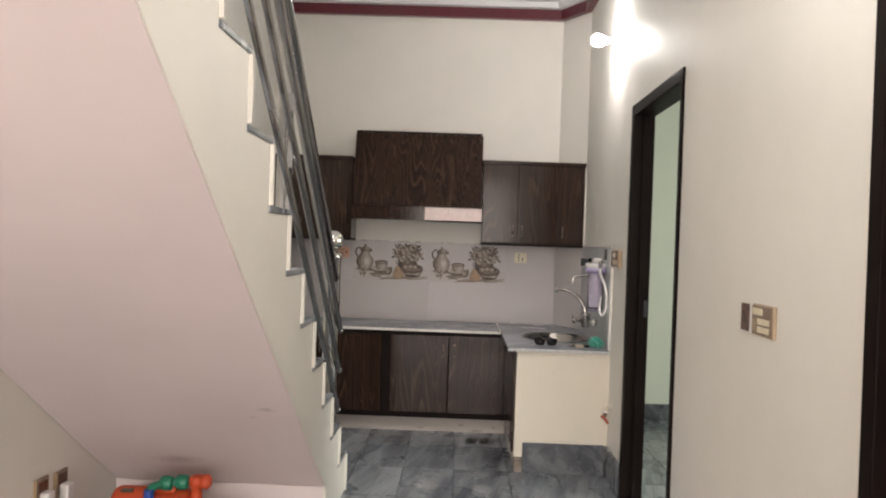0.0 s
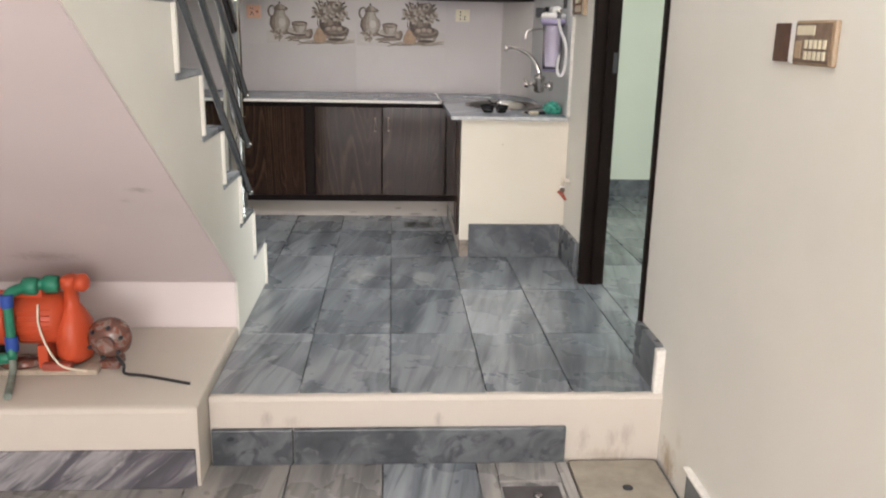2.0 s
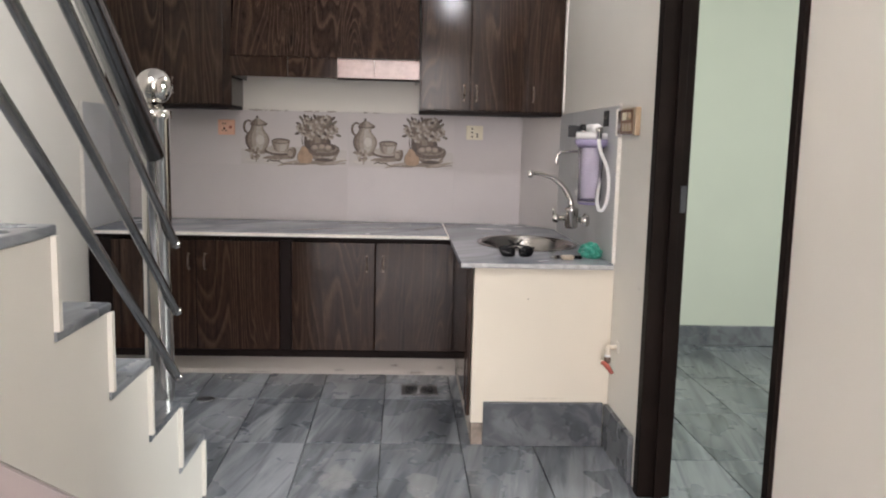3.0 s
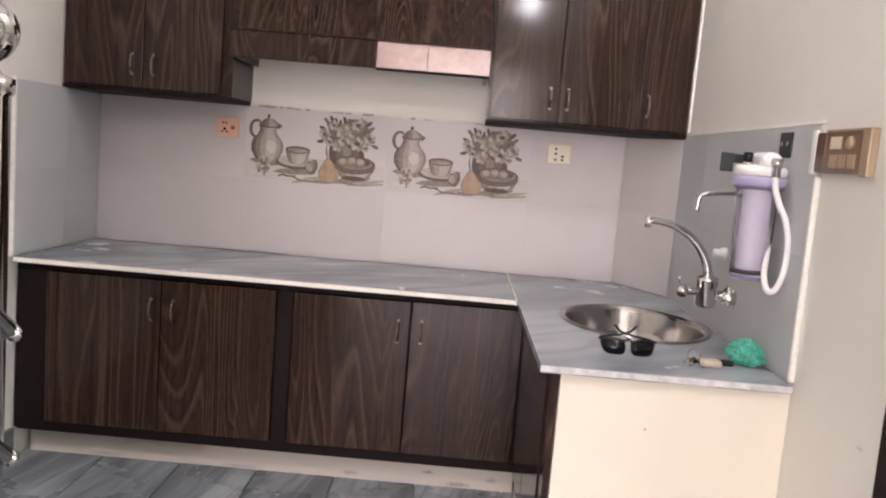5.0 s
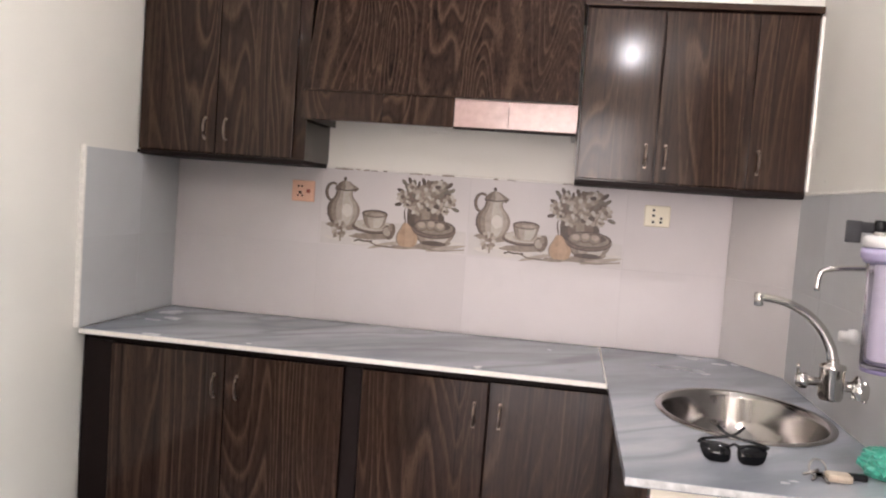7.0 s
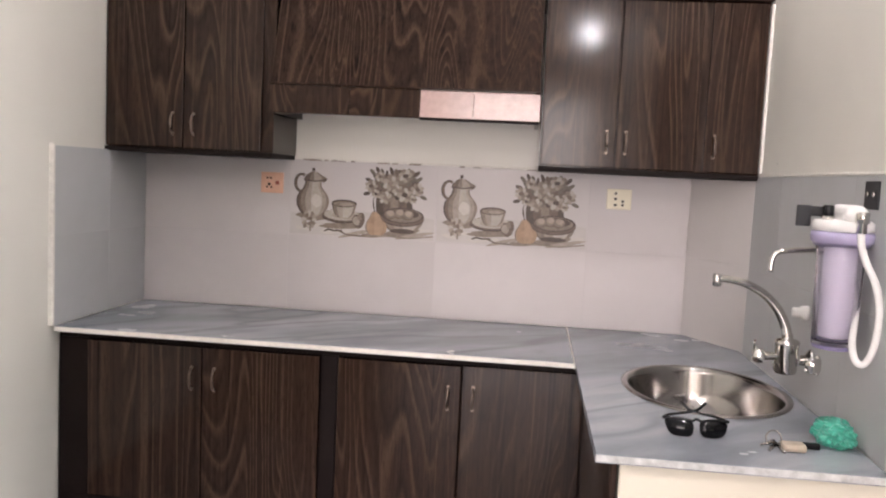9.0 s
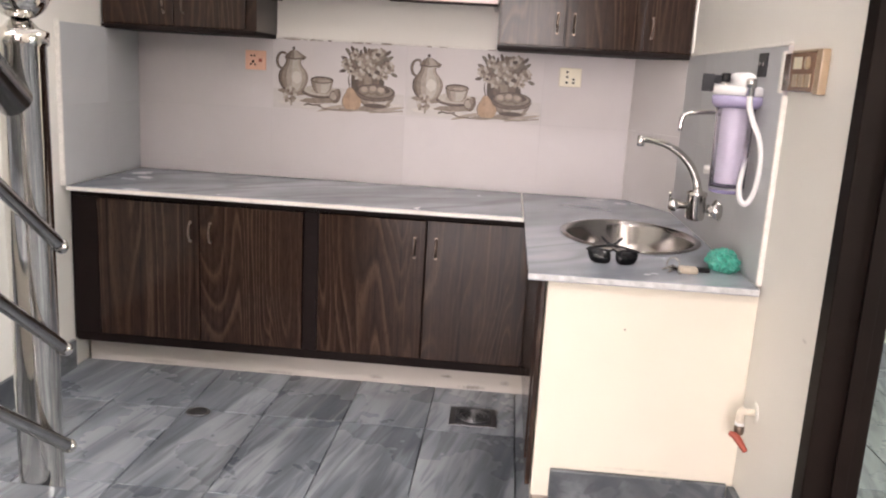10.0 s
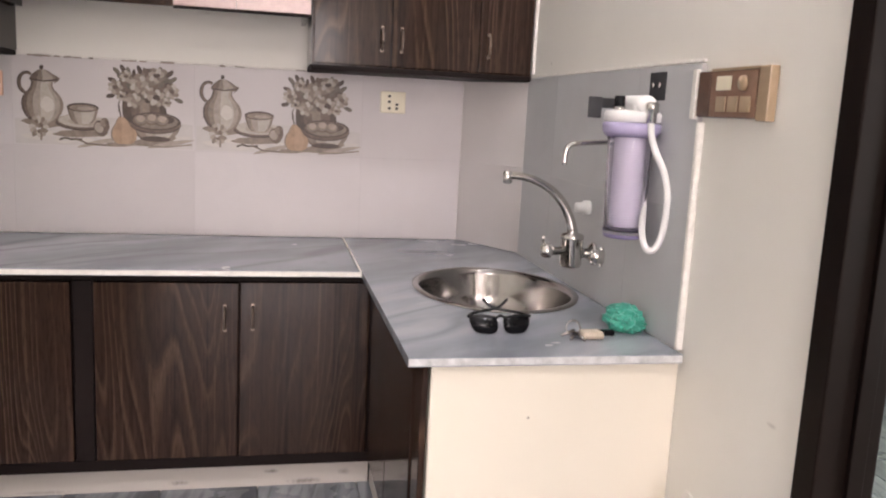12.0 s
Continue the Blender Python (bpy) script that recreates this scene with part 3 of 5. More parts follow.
# ---- door by the entrance ----
door2 = structure("door_2", B(RW - 0.012, RW + RT, F1 - 0.06, F1, 0.0, 2.30, bevel=0.004), DOOR_WOOD, "dark stained closed door in its frame", "door")
part("jamb", B(RW - 0.012, RW + RT, F0, F0 + 0.06, 0.0, 2.30, bevel=0.004), DOOR_WOOD, door2)
part("head", B(RW - 0.012, RW + RT, F0 + 0.062, F1 - 0.062, 2.24, 2.30, bevel=0.004), DOOR_WOOD, door2)
part("leaf", B(RW + 0.02, RW + 0.06, F0 + 0.062, F1 - 0.062, 0.01, 2.238, bevel=0.003), WOOD, door2)

# ---- stairs ----
RISE, GO, K0Y, K0Z, STEPS = 0.2085, 0.284, 4.569, 0.4515, 15
SX1 = -0.688


def soffit_z(y):
    return 0.378 + 0.66 * (4.0 - y)


stairs = thing("staircase", (-1.15, 4.5, KF), "concrete stairs with cream sides and grey marble treads", "stairs")
tagged(stairs, kind="structure")
yt = K0Y - 0.015 - GO * STEPS
for k in range(STEPS):
    bm = bmesh.new()
    ya, yb, zt = K0Y - 0.015 - GO * k, K0Y - 0.015 - GO * (k + 1), K0Z - 0.022 + RISE * k
    cuts = [ya, 3.88, yb] if yb < 3.88 < ya else [ya, yb]
    for p, q in zip(cuts, cuts[1:]):
        zp, zq = (KF - 0.012, KF - 0.012) if q > 3.879 else (soffit_z(p), soffit_z(q))
        vs = [[bm.verts.new((x, y, z)) for y, z in ((p, zp), (p, zt), (q, zt), (q, zq))] for x in (LWL + 0.003, SX1)]
        for f in (vs[0], vs[1][::-1], *([vs[0][i], vs[1][i], vs[1][(i + 1) % 4], vs[0][(i + 1) % 4]] for i in range(4))):
            bm.faces.new(f)
    part("step", bm, PAINT_STAIR, stairs)
for k in range(STEPS):
    y1 = K0Y - GO * k
    part("tread", B(LWL + 0.004, SX1 + 0.005, y1 - GO - 0.012, y1 + 0.006, K0Z - 0.021 + RISE * k, K0Z + RISE * k, bevel=0.006), MARBLE, stairs, "grey marble tread" if k == 0 else "")
    part("riser", B(LWL + 0.004, SX1 + 0.011, y1 - 0.0145, y1 + 0.0025, (KF if k == 0 else K0Z + RISE * (k - 1)) + 0.001, K0Z - 0.0215 + RISE * k), PAINT_STAIR, stairs, "cream riser" if k == 0 else "")
ya, yb = 3.87, yt + 0.05
part("soffit", prism([(ya, soffit_z(ya) - 0.002), (yb, soffit_z(yb) - 0.002), (yb, soffit_z(yb) - 0.008), (ya, soffit_z(ya) - 0.008)], "x", LWL + 0.004, SX1 - 0.003), PAINT_SOFFIT, stairs, "lilac-tinted plaster underside")
part("end_panel", B(LWL + 0.004, SX1 - 0.006, 3.868, 3.879, 0.271, 0.455), PAINT_PANEL, stairs, "white panel closing the low end")

# ---- balustrade ----
PX, RX, PY = -0.755, -0.707, 4.328
rail_slope = 0.757
base_z = K0Z
railing = thing("stair_railing", (PX, PY, base_z), "polished steel stair railing with ball-topped newel post", "railing")
part("newel_post", lathe([(0.045, 0), (0.045, 0.006), (0.042, 0.010), (0.042, 0.03), (0.042, 1.05), (0.047, 1.055), (0.047, 1.077), (0.03, 1.083), (0.018, 1.097)], (PX, PY, base_z)), CHROME, railing)
part("ball", lathe([(0.0, -0.052)] + [(0.052 * math.cos(a), 0.052 * math.sin(a)) for a in [radians(d) for d in range(-75, 90, 15)]] + [(0.0, 0.052)], (PX, PY, base_z + 1.147)), CHROME, railing, "shiny steel ball")
for k in (5, 9):
    part("post", lathe([(0.05, 0), (0.05, 0.01), (0.03, 0.016), (0.028, 0.64)], (PX, K0Y - GO * k - 0.065, K0Z + RISE * k)), CHROME, railing)


def rail_z(y, at_end):
    return at_end + rail_slope * (4.28 - y)


Y_TOP = 0.75
part("handrail", tube([(PX + 0.008, 4.29, rail_z(4.29, 1.41)), (PX + 0.008, 4.285, rail_z(4.285, 1.41)), (PX + 0.008, Y_TOP, rail_z(Y_TOP, 1.41))], [0.026, 0.033, 0.033], 16), RAIL_STEEL, railing)
for h, r in ((1.182, 0.013), (0.975, 0.013), (0.768, 0.013)):
    ob = part("rail", tube([(RX, 4.345, rail_z(4.345, h)), (RX, 4.33, rail_z(4.33, h)), (RX, Y_TOP, rail_z(Y_TOP, h))], [0.009, r, r], 10), RAIL_STEEL, railing)
    part("end_cap", lathe([(0.0, -0.014), (0.012, -0.008), (0.0155, 0.0), (0.012, 0.008), (0.0, 0.014)], (RX, 4.347, rail_z(4.347, h)), "y", 10), CHROME, ob)

# ---- wall tiles ----


def slab_tile(name, dims, material, parent, label="", bevel=0.0006):
    return part(name, B(*dims, bevel=bevel, seg=1), material, parent, label)


UZ1_TOP = 2.236
ZT = (0.990, 1.2965, 1.605)
columns = [LWK + 0.018, -0.942, -0.337, 0.268, 0.652]
picture_tiles = []
for r in range(2):
    for c in range(4):
        t = slab_tile("wall_tile", (columns[c] + 0.0005, columns[c + 1] - 0.0005, BW - 0.012, BW - 0.001, ZT[r] + 0.0004, ZT[r + 1] - 0.0004), TILE_WALL, wall_back)
        if r == 1 and c in (1, 2):
            picture_tiles.append((t, columns[c]))
structure("grout_back", B(LWK, 0.652, BW - 0.0112, BW - 0.0005, 0.99, 1.603), GROUT_PALE, "grey tile grout behind the counter", "grout")
structure("grout_right", B(RW - 0.0112, RW - 0.0005, 5.06, 6.272, 0.99, 1.61), GROUT_PALE, "pale tile grout beside the sink", "grout")
structure("grout_left", B(LWK + 0.0005, LWK + 0.0152, 5.906, BW - 0.014, 0.99, 1.60), GROUT_PALE, "pale tile grout at the counter end", "grout")
for r in range(2):
    for y0, y1 in ((5.905, 6.27), (6.27, BW - 0.013)):
        slab_tile("wall_tile", (LWK + 0.001, LWK + 0.016, y0 + 0.0004, y1 - 0.0004, ZT[r] + 0.0004, ZT[r + 1] - 0.0004), TILE_SIDE, wall_left)
    for y0, y1 in ((5.06, 5.36), (5.36, 5.965), (5.965, 6.274)):
        slab_tile("wall_tile", (RW - 0.012, RW - 0.001, y0 + 0.0004, y1 - 0.0004, ZT[r] + 0.0004, ZT[r + 1] + (0.008 if r else -0.0004)), TILE_SIDE, wall_right)
# boxed corner between the back and right walls
duct = structure("wall_corner", prism([(0.656, BW), (RW, BW), (RW, 6.272)], "z", 0.9895, 1.600), PAINT_WALL, "slanted boxed corner of the kitchen wall")
part("upper_face", prism([(0.656, BW), (RW, BW), (RW, 6.272)], "z", UZ1_TOP, 3.374), PAINT_WALL, duct)
for r in range(2):
    part("wall_tile", prism([(0.653, BW - 0.0125), (0.656, BW - 0.001), (RW - 0.001, 6.271), (RW - 0.0125, 6.275)], "z", ZT[r] + 0.0004, ZT[r + 1] - (0.0055 if r else 0.0004)), TILE_CORNER, duct)
part("tile_edge", B(RW - 0.016, RW - 0.0005, 5.044, 5.058, 0.99, 1.49, bevel=0.005), CAULK, wall_right, "white cement edge beside the tiles")
part("tile_edge", B(LWK + 0.0005, LWK + 0.019, 5.892, 5.904, 0.99, 1.612, bevel=0.004), CAULK, wall_left, "white cement edge beside the tiles")
part("tile_edge", B(RW - 0.010, RW - 0.0005, 5.06, 6.26, 1.6145, 1.622, bevel=0.002), CAULK, wall_right)

bm = bmesh.new()
chips = random.Random(12)
for k in range(26):
    x = chips.uniform(-0.90, 0.04)
    w = chips.uniform(0.004, 0.03) * (1.6 if k % 5 == 0 else 1.0)
    box(bm, x, x + w, BW - 0.0142 - 0.0001 * k, BW - 0.0122, ZT[2] - chips.uniform(0.001, 0.004), ZT[2] + chips.uniform(0.001, 0.004))
part("tile_edge_chips", bm, FOOT, wall_back, "dark chipped cement along the tile edge")
part("tile_edge", B(-0.92, 0.055, BW - 0.0125, BW - 0.0005, ZT[2] + 0.0002, ZT[2] + 0.006, bevel=0.002), CAULK, wall_back)

# printed still life on the two picture tiles
TW, TH = 0.605, 0.3065


def blob(bm, x0, cx, cz, rx, rz, layer, turn=0.0, n=18, wob=0.0, seed=0):
    """A flat printed patch; cx and cz in parts of the tile."""
    rnd = random.Random(seed)
    y = BW - 0.0121 - 0.0002 * layer
    vs = []
    for k in range(n):
        a = 2 * math.pi * k / n
        f = 1 + wob * rnd.uniform(-1, 1)
        u, v = rx * math.cos(a) * f, rz * math.sin(a) * f
        u, v = u * math.cos(turn) - v * math.sin(turn), u * math.sin(turn) + v * math.cos(turn)
        vs.append(bm.verts.new((x0 + cx * TW + u, y, ZT[1] + cz * TH + v)))
    bm.faces.new(vs)


def outline_patch(bm, x0, pts, layer):
    y = BW - 0.0121 - 0.0002 * layer
    f = bm.faces.new([bm.verts.new((x0 + u * TW, y, ZT[1] + v * TH)) for u, v in pts])
    bmesh.ops.triangulate(bm, faces=[f])


def stroke(bm, x0, pts, w, layer):
    """A printed line of the given width."""
    y = BW - 0.0121 - 0.0002 * layer
    p = [Vector((x0 + u * TW, y, ZT[1] + v * TH)) for u, v in pts]
    left, right = [], []
    for i, q in enumerate(p):
        d = (p[min(i + 1, len(p) - 1)] - p[max(i - 1, 0)]).normalized()
        n = Vector((-d.z, 0, d.x)) * w / 2
        left.append(bm.verts.new(q + n))
        right.append(bm.verts.new(q - n))
    for i in range(len(p) - 1):
        bm.faces.new((left[i], left[i + 1], right[i + 1], right[i]))


def arc(cx, cz, rx, rz, a0, a1, n=12):
    return [(cx + rx * math.cos(radians(a0 + (a1 - a0) * k / n)), cz + rz * math.sin(radians(a0 + (a1 - a0) * k / n))) for k in range(n + 1)]


def vessel(tones, x0, rows, layer, cols=((0.0, 0.035, 0), (0.035, 0.09, 1), (0.09, 0.20, 2), (0.20, 0.34, 3), (0.34, 0.60, 4), (0.60, 0.74, 3), (0.74, 0.86, 2), (0.86, 0.95, 1), (0.95, 1.0, 0))):
    """A printed round body: rows of (height, left, right), shaded across in bands."""
    y = BW - 0.0121 - 0.0002 * layer
    for f0, f1, tone in cols:
        bm = tones[tone]
        prev = None
        for v, l, r in smooth_line(rows, 3):
            pair = [bm.verts.new((x0 + (l + (r - l) * f) * TW, y, ZT[1] + v * TH)) for f in (f0, f1)]
            if prev:
                bm.faces.new((prev[0], prev[1], pair[1], pair[0]))
            prev = pair


def still_life(tile, x0):
    dark, dim, mid, soft, pale, pear, egg, leaf, cloth, rose, white = (bmesh.new() for _ in range(11))
    tones = (dark, dim, mid, soft, pale)
    rnd = random.Random(4)
    # washed ground of the print and folds of the cloth
    outline_patch(cloth, x0, [(0.01, 0.02), (0.99, 0.02), (0.99, 0.30), (0.80, 0.35), (0.30, 0.35), (0.01, 0.30)], 0.05)
    for k in range(9):
        blob(white, x0, 0.10 + 0.10 * k, 0.10 + 0.04 * math.sin(k * 1.7), rnd.uniform(0.03, 0.05), rnd.uniform(0.008, 0.016), 0.15 + 0.05 * k, rnd.uniform(-0.4, 0.4), 12, 0.2, k)
    # shadows under the things
    for k, (u, v, w, h) in enumerate(((0.17, 0.27, 0.075, 0.020), (0.37, 0.155, 0.09, 0.013), (0.60, 0.055, 0.07, 0.010), (0.77, 0.10, 0.075, 0.014), (0.86, 0.075, 0.08, 0.008), (0.46, 0.06, 0.07, 0.008))):
        blob(mid if k < 4 else soft, x0, u, v, w, h, 1.0 + 0.1 * k, 0.05 * k, 16, 0.12, k + 50)
    # jug: belly, neck, lid with a knob, spout and ear
    belly = ((0.0, 0.05, 0), (0.05, 0.13, 1), (0.13, 0.27, 2), (0.27, 0.45, 3), (0.45, 0.80, 4), (0.80, 0.92, 3), (0.92, 1.0, 2))
    vessel(tones, x0, [(0.26, 0.11, 0.20), (0.30, 0.085, 0.232), (0.36, 0.062, 0.258), (0.44, 0.048, 0.272), (0.52, 0.050, 0.268), (0.58, 0.066, 0.250), (0.63, 0.088, 0.228), (0.68, 0.100, 0.216), (0.73, 0.104, 0.222)], 2.5, belly)
    vessel((dark, dim, dim, mid, soft), x0, [(0.725, 0.098, 0.236), (0.755, 0.094, 0.250), (0.78, 0.102, 0.244), (0.81, 0.115, 0.218), (0.84, 0.135, 0.195), (0.855, 0.150, 0.175)], 2.9, belly)
    outline_patch(dim, x0, [(0.225, 0.70), (0.252, 0.745), (0.258, 0.775), (0.235, 0.765)], 3.0)
    blob(dark, x0, 0.160, 0.880, 0.007, 0.008, 3.2)
    stroke(dark, x0, [(0.096, 0.745), (0.17, 0.725), (0.245, 0.750)], 0.005, 3.4)
    stroke(dim, x0, arc(0.080, 0.70, 0.040, 0.115, 55, 275), 0.011, 3.3)
    stroke(dark, x0, arc(0.076, 0.70, 0.046, 0.122, 70, 260), 0.004, 3.5)
    stroke(dark, x0, [(0.052, 0.42), (0.075, 0.33), (0.105, 0.285)], 0.007, 3.5)
    blob(white, x0, 0.185, 0.47, 0.022, 0.026, 3.5, 0.15, 14, 0.1, 3)
    # drooping blossom before the jug
    for k in range(12):
        q = 2 * math.pi * k / 12
        blob((pale, soft, mid)[k % 3], x0, 0.137 + 0.035 * math.cos(q), 0.215 + 0.085 * math.sin(q), 0.013, 0.009, 3.8 + 0.05 * k, q, 10, 0.25, k + 7)
    for k, (u, v) in enumerate(((0.125, 0.27), (0.15, 0.23), (0.14, 0.16))):
        blob(dim, x0, u, v, 0.007, 0.008, 4.5 + 0.05 * k, k, 9, 0.3, k + 7)
    stroke(mid, x0, [(0.145, 0.19), (0.15, 0.12), (0.148, 0.06)], 0.007, 4.7)
    # saucer and cup
    blob(dim, x0, 0.366, 0.285, 0.084, 0.028, 3.0)
    blob(pale, x0, 0.368, 0.300, 0.077, 0.023, 3.4)
    blob(soft, x0, 0.385, 0.292, 0.055, 0.014, 3.6)
    stroke(dark, x0, arc(0.366, 0.285, 0.138, 0.088, 185, 345), 0.006, 3.8)
    vessel(tones, x0, [(0.265, 0.335, 0.415), (0.31, 0.312, 0.440), (0.38, 0.298, 0.454), (0.445, 0.290, 0.462)], 4.0, ((0.0, 0.06, 1), (0.06, 0.2, 2), (0.2, 0.45, 3), (0.45, 0.9, 4), (0.9, 1.0, 2)))
    blob(dark, x0, 0.376, 0.452, 0.053, 0.016, 4.5)
    blob(mid, x0, 0.378, 0.446, 0.046, 0.011, 5.0)
    blob(soft, x0, 0.392, 0.440, 0.028, 0.006, 5.2)
    # nuts beside the saucer
    for k, (u, v, w, h) in enumerate(((0.475, 0.225, 0.030, 0.034), (0.498, 0.275, 0.018, 0.026))):
        blob(dim, x0, u, v, w * 0.8, h * 0.85, 4.8 + 0.5 * k, 0.3, 14, 0.1, k)
        blob(soft if k == 0 else mid, x0, u - 0.012, v + 0.006, w * 0.5, h * 0.55, 5.1 + 0.5 * k, 0.2, 12, 0.1, k)
    # pear
    vessel((mid, pear, pear, pear, rose), x0, [(0.055, 0.565, 0.635), (0.075, 0.545, 0.655), (0.12, 0.530, 0.670), (0.18, 0.527, 0.672), (0.235, 0.536, 0.660), (0.285, 0.552, 0.638), (0.33, 0.562, 0.618), (0.365, 0.572, 0.600)], 6.0,
           ((0.0, 0.06, 0), (0.06, 0.2, 1), (0.2, 0.42, 2), (0.42, 0.82, 4), (0.82, 0.94, 2), (0.94, 1.0, 1)))
    stroke(dark, x0, [(0.586, 0.36), (0.578, 0.44), (0.574, 0.50)], 0.005, 6.4)
    # vase behind, bowl of eggs before it
    vessel((dark, dark, dim, mid, mid), x0, [(0.22, 0.615, 0.84), (0.34, 0.598, 0.845), (0.48, 0.592, 0.838), (0.62, 0.600, 0.828), (0.70, 0.615, 0.815)], 2.0, ((0.0, 0.06, 0), (0.06, 0.2, 1), (0.2, 0.4, 2), (0.4, 0.62, 4), (0.62, 0.85, 2), (0.85, 1.0, 1)))
    stroke(dark, x0, [(0.585, 0.60), (0.572, 0.50), (0.575, 0.42)], 0.004, 2.6)
    vessel(tones, x0, [(0.115, 0.70, 0.855), (0.16, 0.672, 0.885), (0.22, 0.648, 0.908), (0.29, 0.636, 0.918)], 4.0, ((0.0, 0.07, 1), (0.07, 0.25, 2), (0.25, 0.5, 3), (0.5, 0.88, 4), (0.88, 1.0, 2)))
    blob(dark, x0, 0.777, 0.325, 0.088, 0.034, 4.6)
    blob(mid, x0, 0.777, 0.330, 0.078, 0.027, 4.8)
    blob(dark, x0, 0.785, 0.352, 0.062, 0.018, 5.0)
    for k, (u, v) in enumerate(((0.690, 0.335), (0.752, 0.350), (0.812, 0.338))):
        blob(dim, x0, u, v, 0.024, 0.020, 5.2 + 0.1 * k, 0, 14, 0.05, k)
        blob(mid, x0, u + 0.003, v + 0.008, 0.021, 0.017, 5.8 + 0.1 * k, 0, 14, 0.05, k)
        blob(egg, x0, u + 0.005, v + 0.020, 0.014, 0.012, 6.4 + 0.1 * k, 0, 12, 0.1, k)
    stroke(dim, x0, arc(0.777, 0.318, 0.144, 0.105, 188, 352), 0.010, 6.9)
    stroke(dark, x0, arc(0.777, 0.30, 0.143, 0.110, 195, 345), 0.004, 7.0)
    blob(dark, x0, 0.777, 0.125, 0.052, 0.010, 5.5)
    # leaves and pale open flowers with dark hearts
    for k, (u, v, w, h) in enumerate(((0.72, 0.72, 0.088, 0.046), (0.64, 0.68, 0.055, 0.040), (0.80, 0.70, 0.055, 0.044), (0.74, 0.82, 0.070, 0.030))):
        blob((leaf, dim, dim, mid)[k], x0, u, v, w, h, 2.70 + 0.05 * k, 0.1 * k, 22, 0.10, k + 30)
    for k in range(46):
        q, r = rnd.uniform(0, 2 * math.pi), 0.45 + 0.55 * math.sqrt(rnd.random())
        u, v = 0.72 + 0.165 * r * math.cos(q), 0.72 + 0.185 * r * math.sin(q)
        blob((leaf, dim, leaf, dark)[k % 4], x0, u, v, rnd.uniform(0.010, 0.017), rnd.uniform(0.006, 0.010), 3.0 + 0.018 * k, math.atan2((v - 0.55) * TH, (u - 0.72) * TW) + rnd.uniform(-0.5, 0.5), 10)
    for k, (u, v, turn) in enumerate(((0.565, 0.90, 2.3), (0.60, 0.93, 2.0), (0.63, 0.90, 1.8), (0.69, 0.93, 1.9), (0.80, 0.93, 1.1), (0.86, 0.90, 0.8), (0.875, 0.83, 0.6), (0.54, 0.80, 2.8), (0.91, 0.60, -0.4), (0.53, 0.62, 3.4))):
        blob(dark if k % 2 else leaf, x0, u, v - 0.02, 0.017, 0.008, 4.0 + 0.03 * k, turn, 10, 0.08, k)
    for k, (u, v, r) in enumerate(((0.555, 0.70, 0.034), (0.685, 0.745, 0.042), (0.785, 0.855, 0.036), (0.870, 0.68, 0.036), (0.655, 0.56, 0.036), (0.785, 0.60, 0.040), (0.615, 0.83, 0.028), (0.735, 0.66, 0.030), (0.59, 0.60, 0.024), (0.84, 0.55, 0.024))):
        for q in range(7):
            a = 2 * math.pi * q / 7 + k
            blob((soft, pale, mid, soft, pale, soft, mid)[(q + k) % 7], x0, u + r * 0.62 * math.cos(a), v + r * 1.22 * math.sin(a), r * 0.42, r * 0.27, 4.6 + 0.04 * q + 0.32 * k, a, 10, 0.08, q)
        blob((dim, mid, dark)[k % 3], x0, u, v, r * 0.30, r * 0.24, 4.9 + 0.32 * k, 0, 9, 0.2, k)
    # knife and spoon on the cloth
    stroke(dark, x0, [(0.245, 0.075), (0.275, 0.10), (0.31, 0.085), (0.37, 0.09)], 0.007, 4)
    stroke(dim, x0, [(0.33, 0.10), (0.40, 0.04), (0.50, 0.03)], 0.006, 4.2)
    stroke(mid, x0, [(0.66, 0.05), (0.83, 0.035), (0.985, 0.075)], 0.005, 4)
    for name, b, m in (("print_cloth", cloth, INK_CLOTH), ("print_highlights", white, INK_WHITE), ("print_lines", dark, INK), ("print_brown", dim, INK_DIM), ("print_shading", mid, INK_MID), ("print_beige", soft, INK_SOFT), ("print_eggs", egg, INK_EGG), ("print_china", pale, INK_PALE), ("print_pear", pear, INK_PEAR), ("print_pear_light", rose, INK_PEAR_LIGHT), ("print_leaves", leaf, INK_LEAF)):
        part(name, b, m, tile)


INK_WHITE = plain("print_pale_wash", (0.54, 0.50, 0.465), 0.5, 0.0, 0.06, 30.0)
INK_PEAR_LIGHT = plain("print_pale_orange", (0.41, 0.275, 0.18), 0.5, 0.0, 0.15, 40.0)
INK_CLOTH = plain("print_cloth_tone", (0.50, 0.465, 0.45), 0.5, 0.0, 0.06, 20.0)
for tile, x0 in picture_tiles:
    still_life(tile, x0)

# ---- base cabinets ----


def bow_handle(parent, x, y, z, length=0.075, face="y", material=None):
    """Slim bowed pull with two feet and a flared backplate."""
    h = length / 2
    def at(u, w):
        return (x, y - w, z + u) if face == "y" else (x - w, y, z + u)
    bm = tube(smooth_line([at(-h, 0.0), at(-h * 0.75, 0.018), at(0, 0.024), at(h * 0.75, 0.018), at(h, 0.0)], 5), [0.0025 + 0.0018 * math.sin(math.pi * i / 20) for i in range(21)], 8)
    for s in (-1, 1):
        lathe([(0.006, 0), (0.006, 0.003), (0.003, 0.006)], at(s * h, 0.0065), "y" if face == "y" else "x", 10, bm=bm)
    return part("handle", bm, material or BRASS, parent, "small brass bow handle")


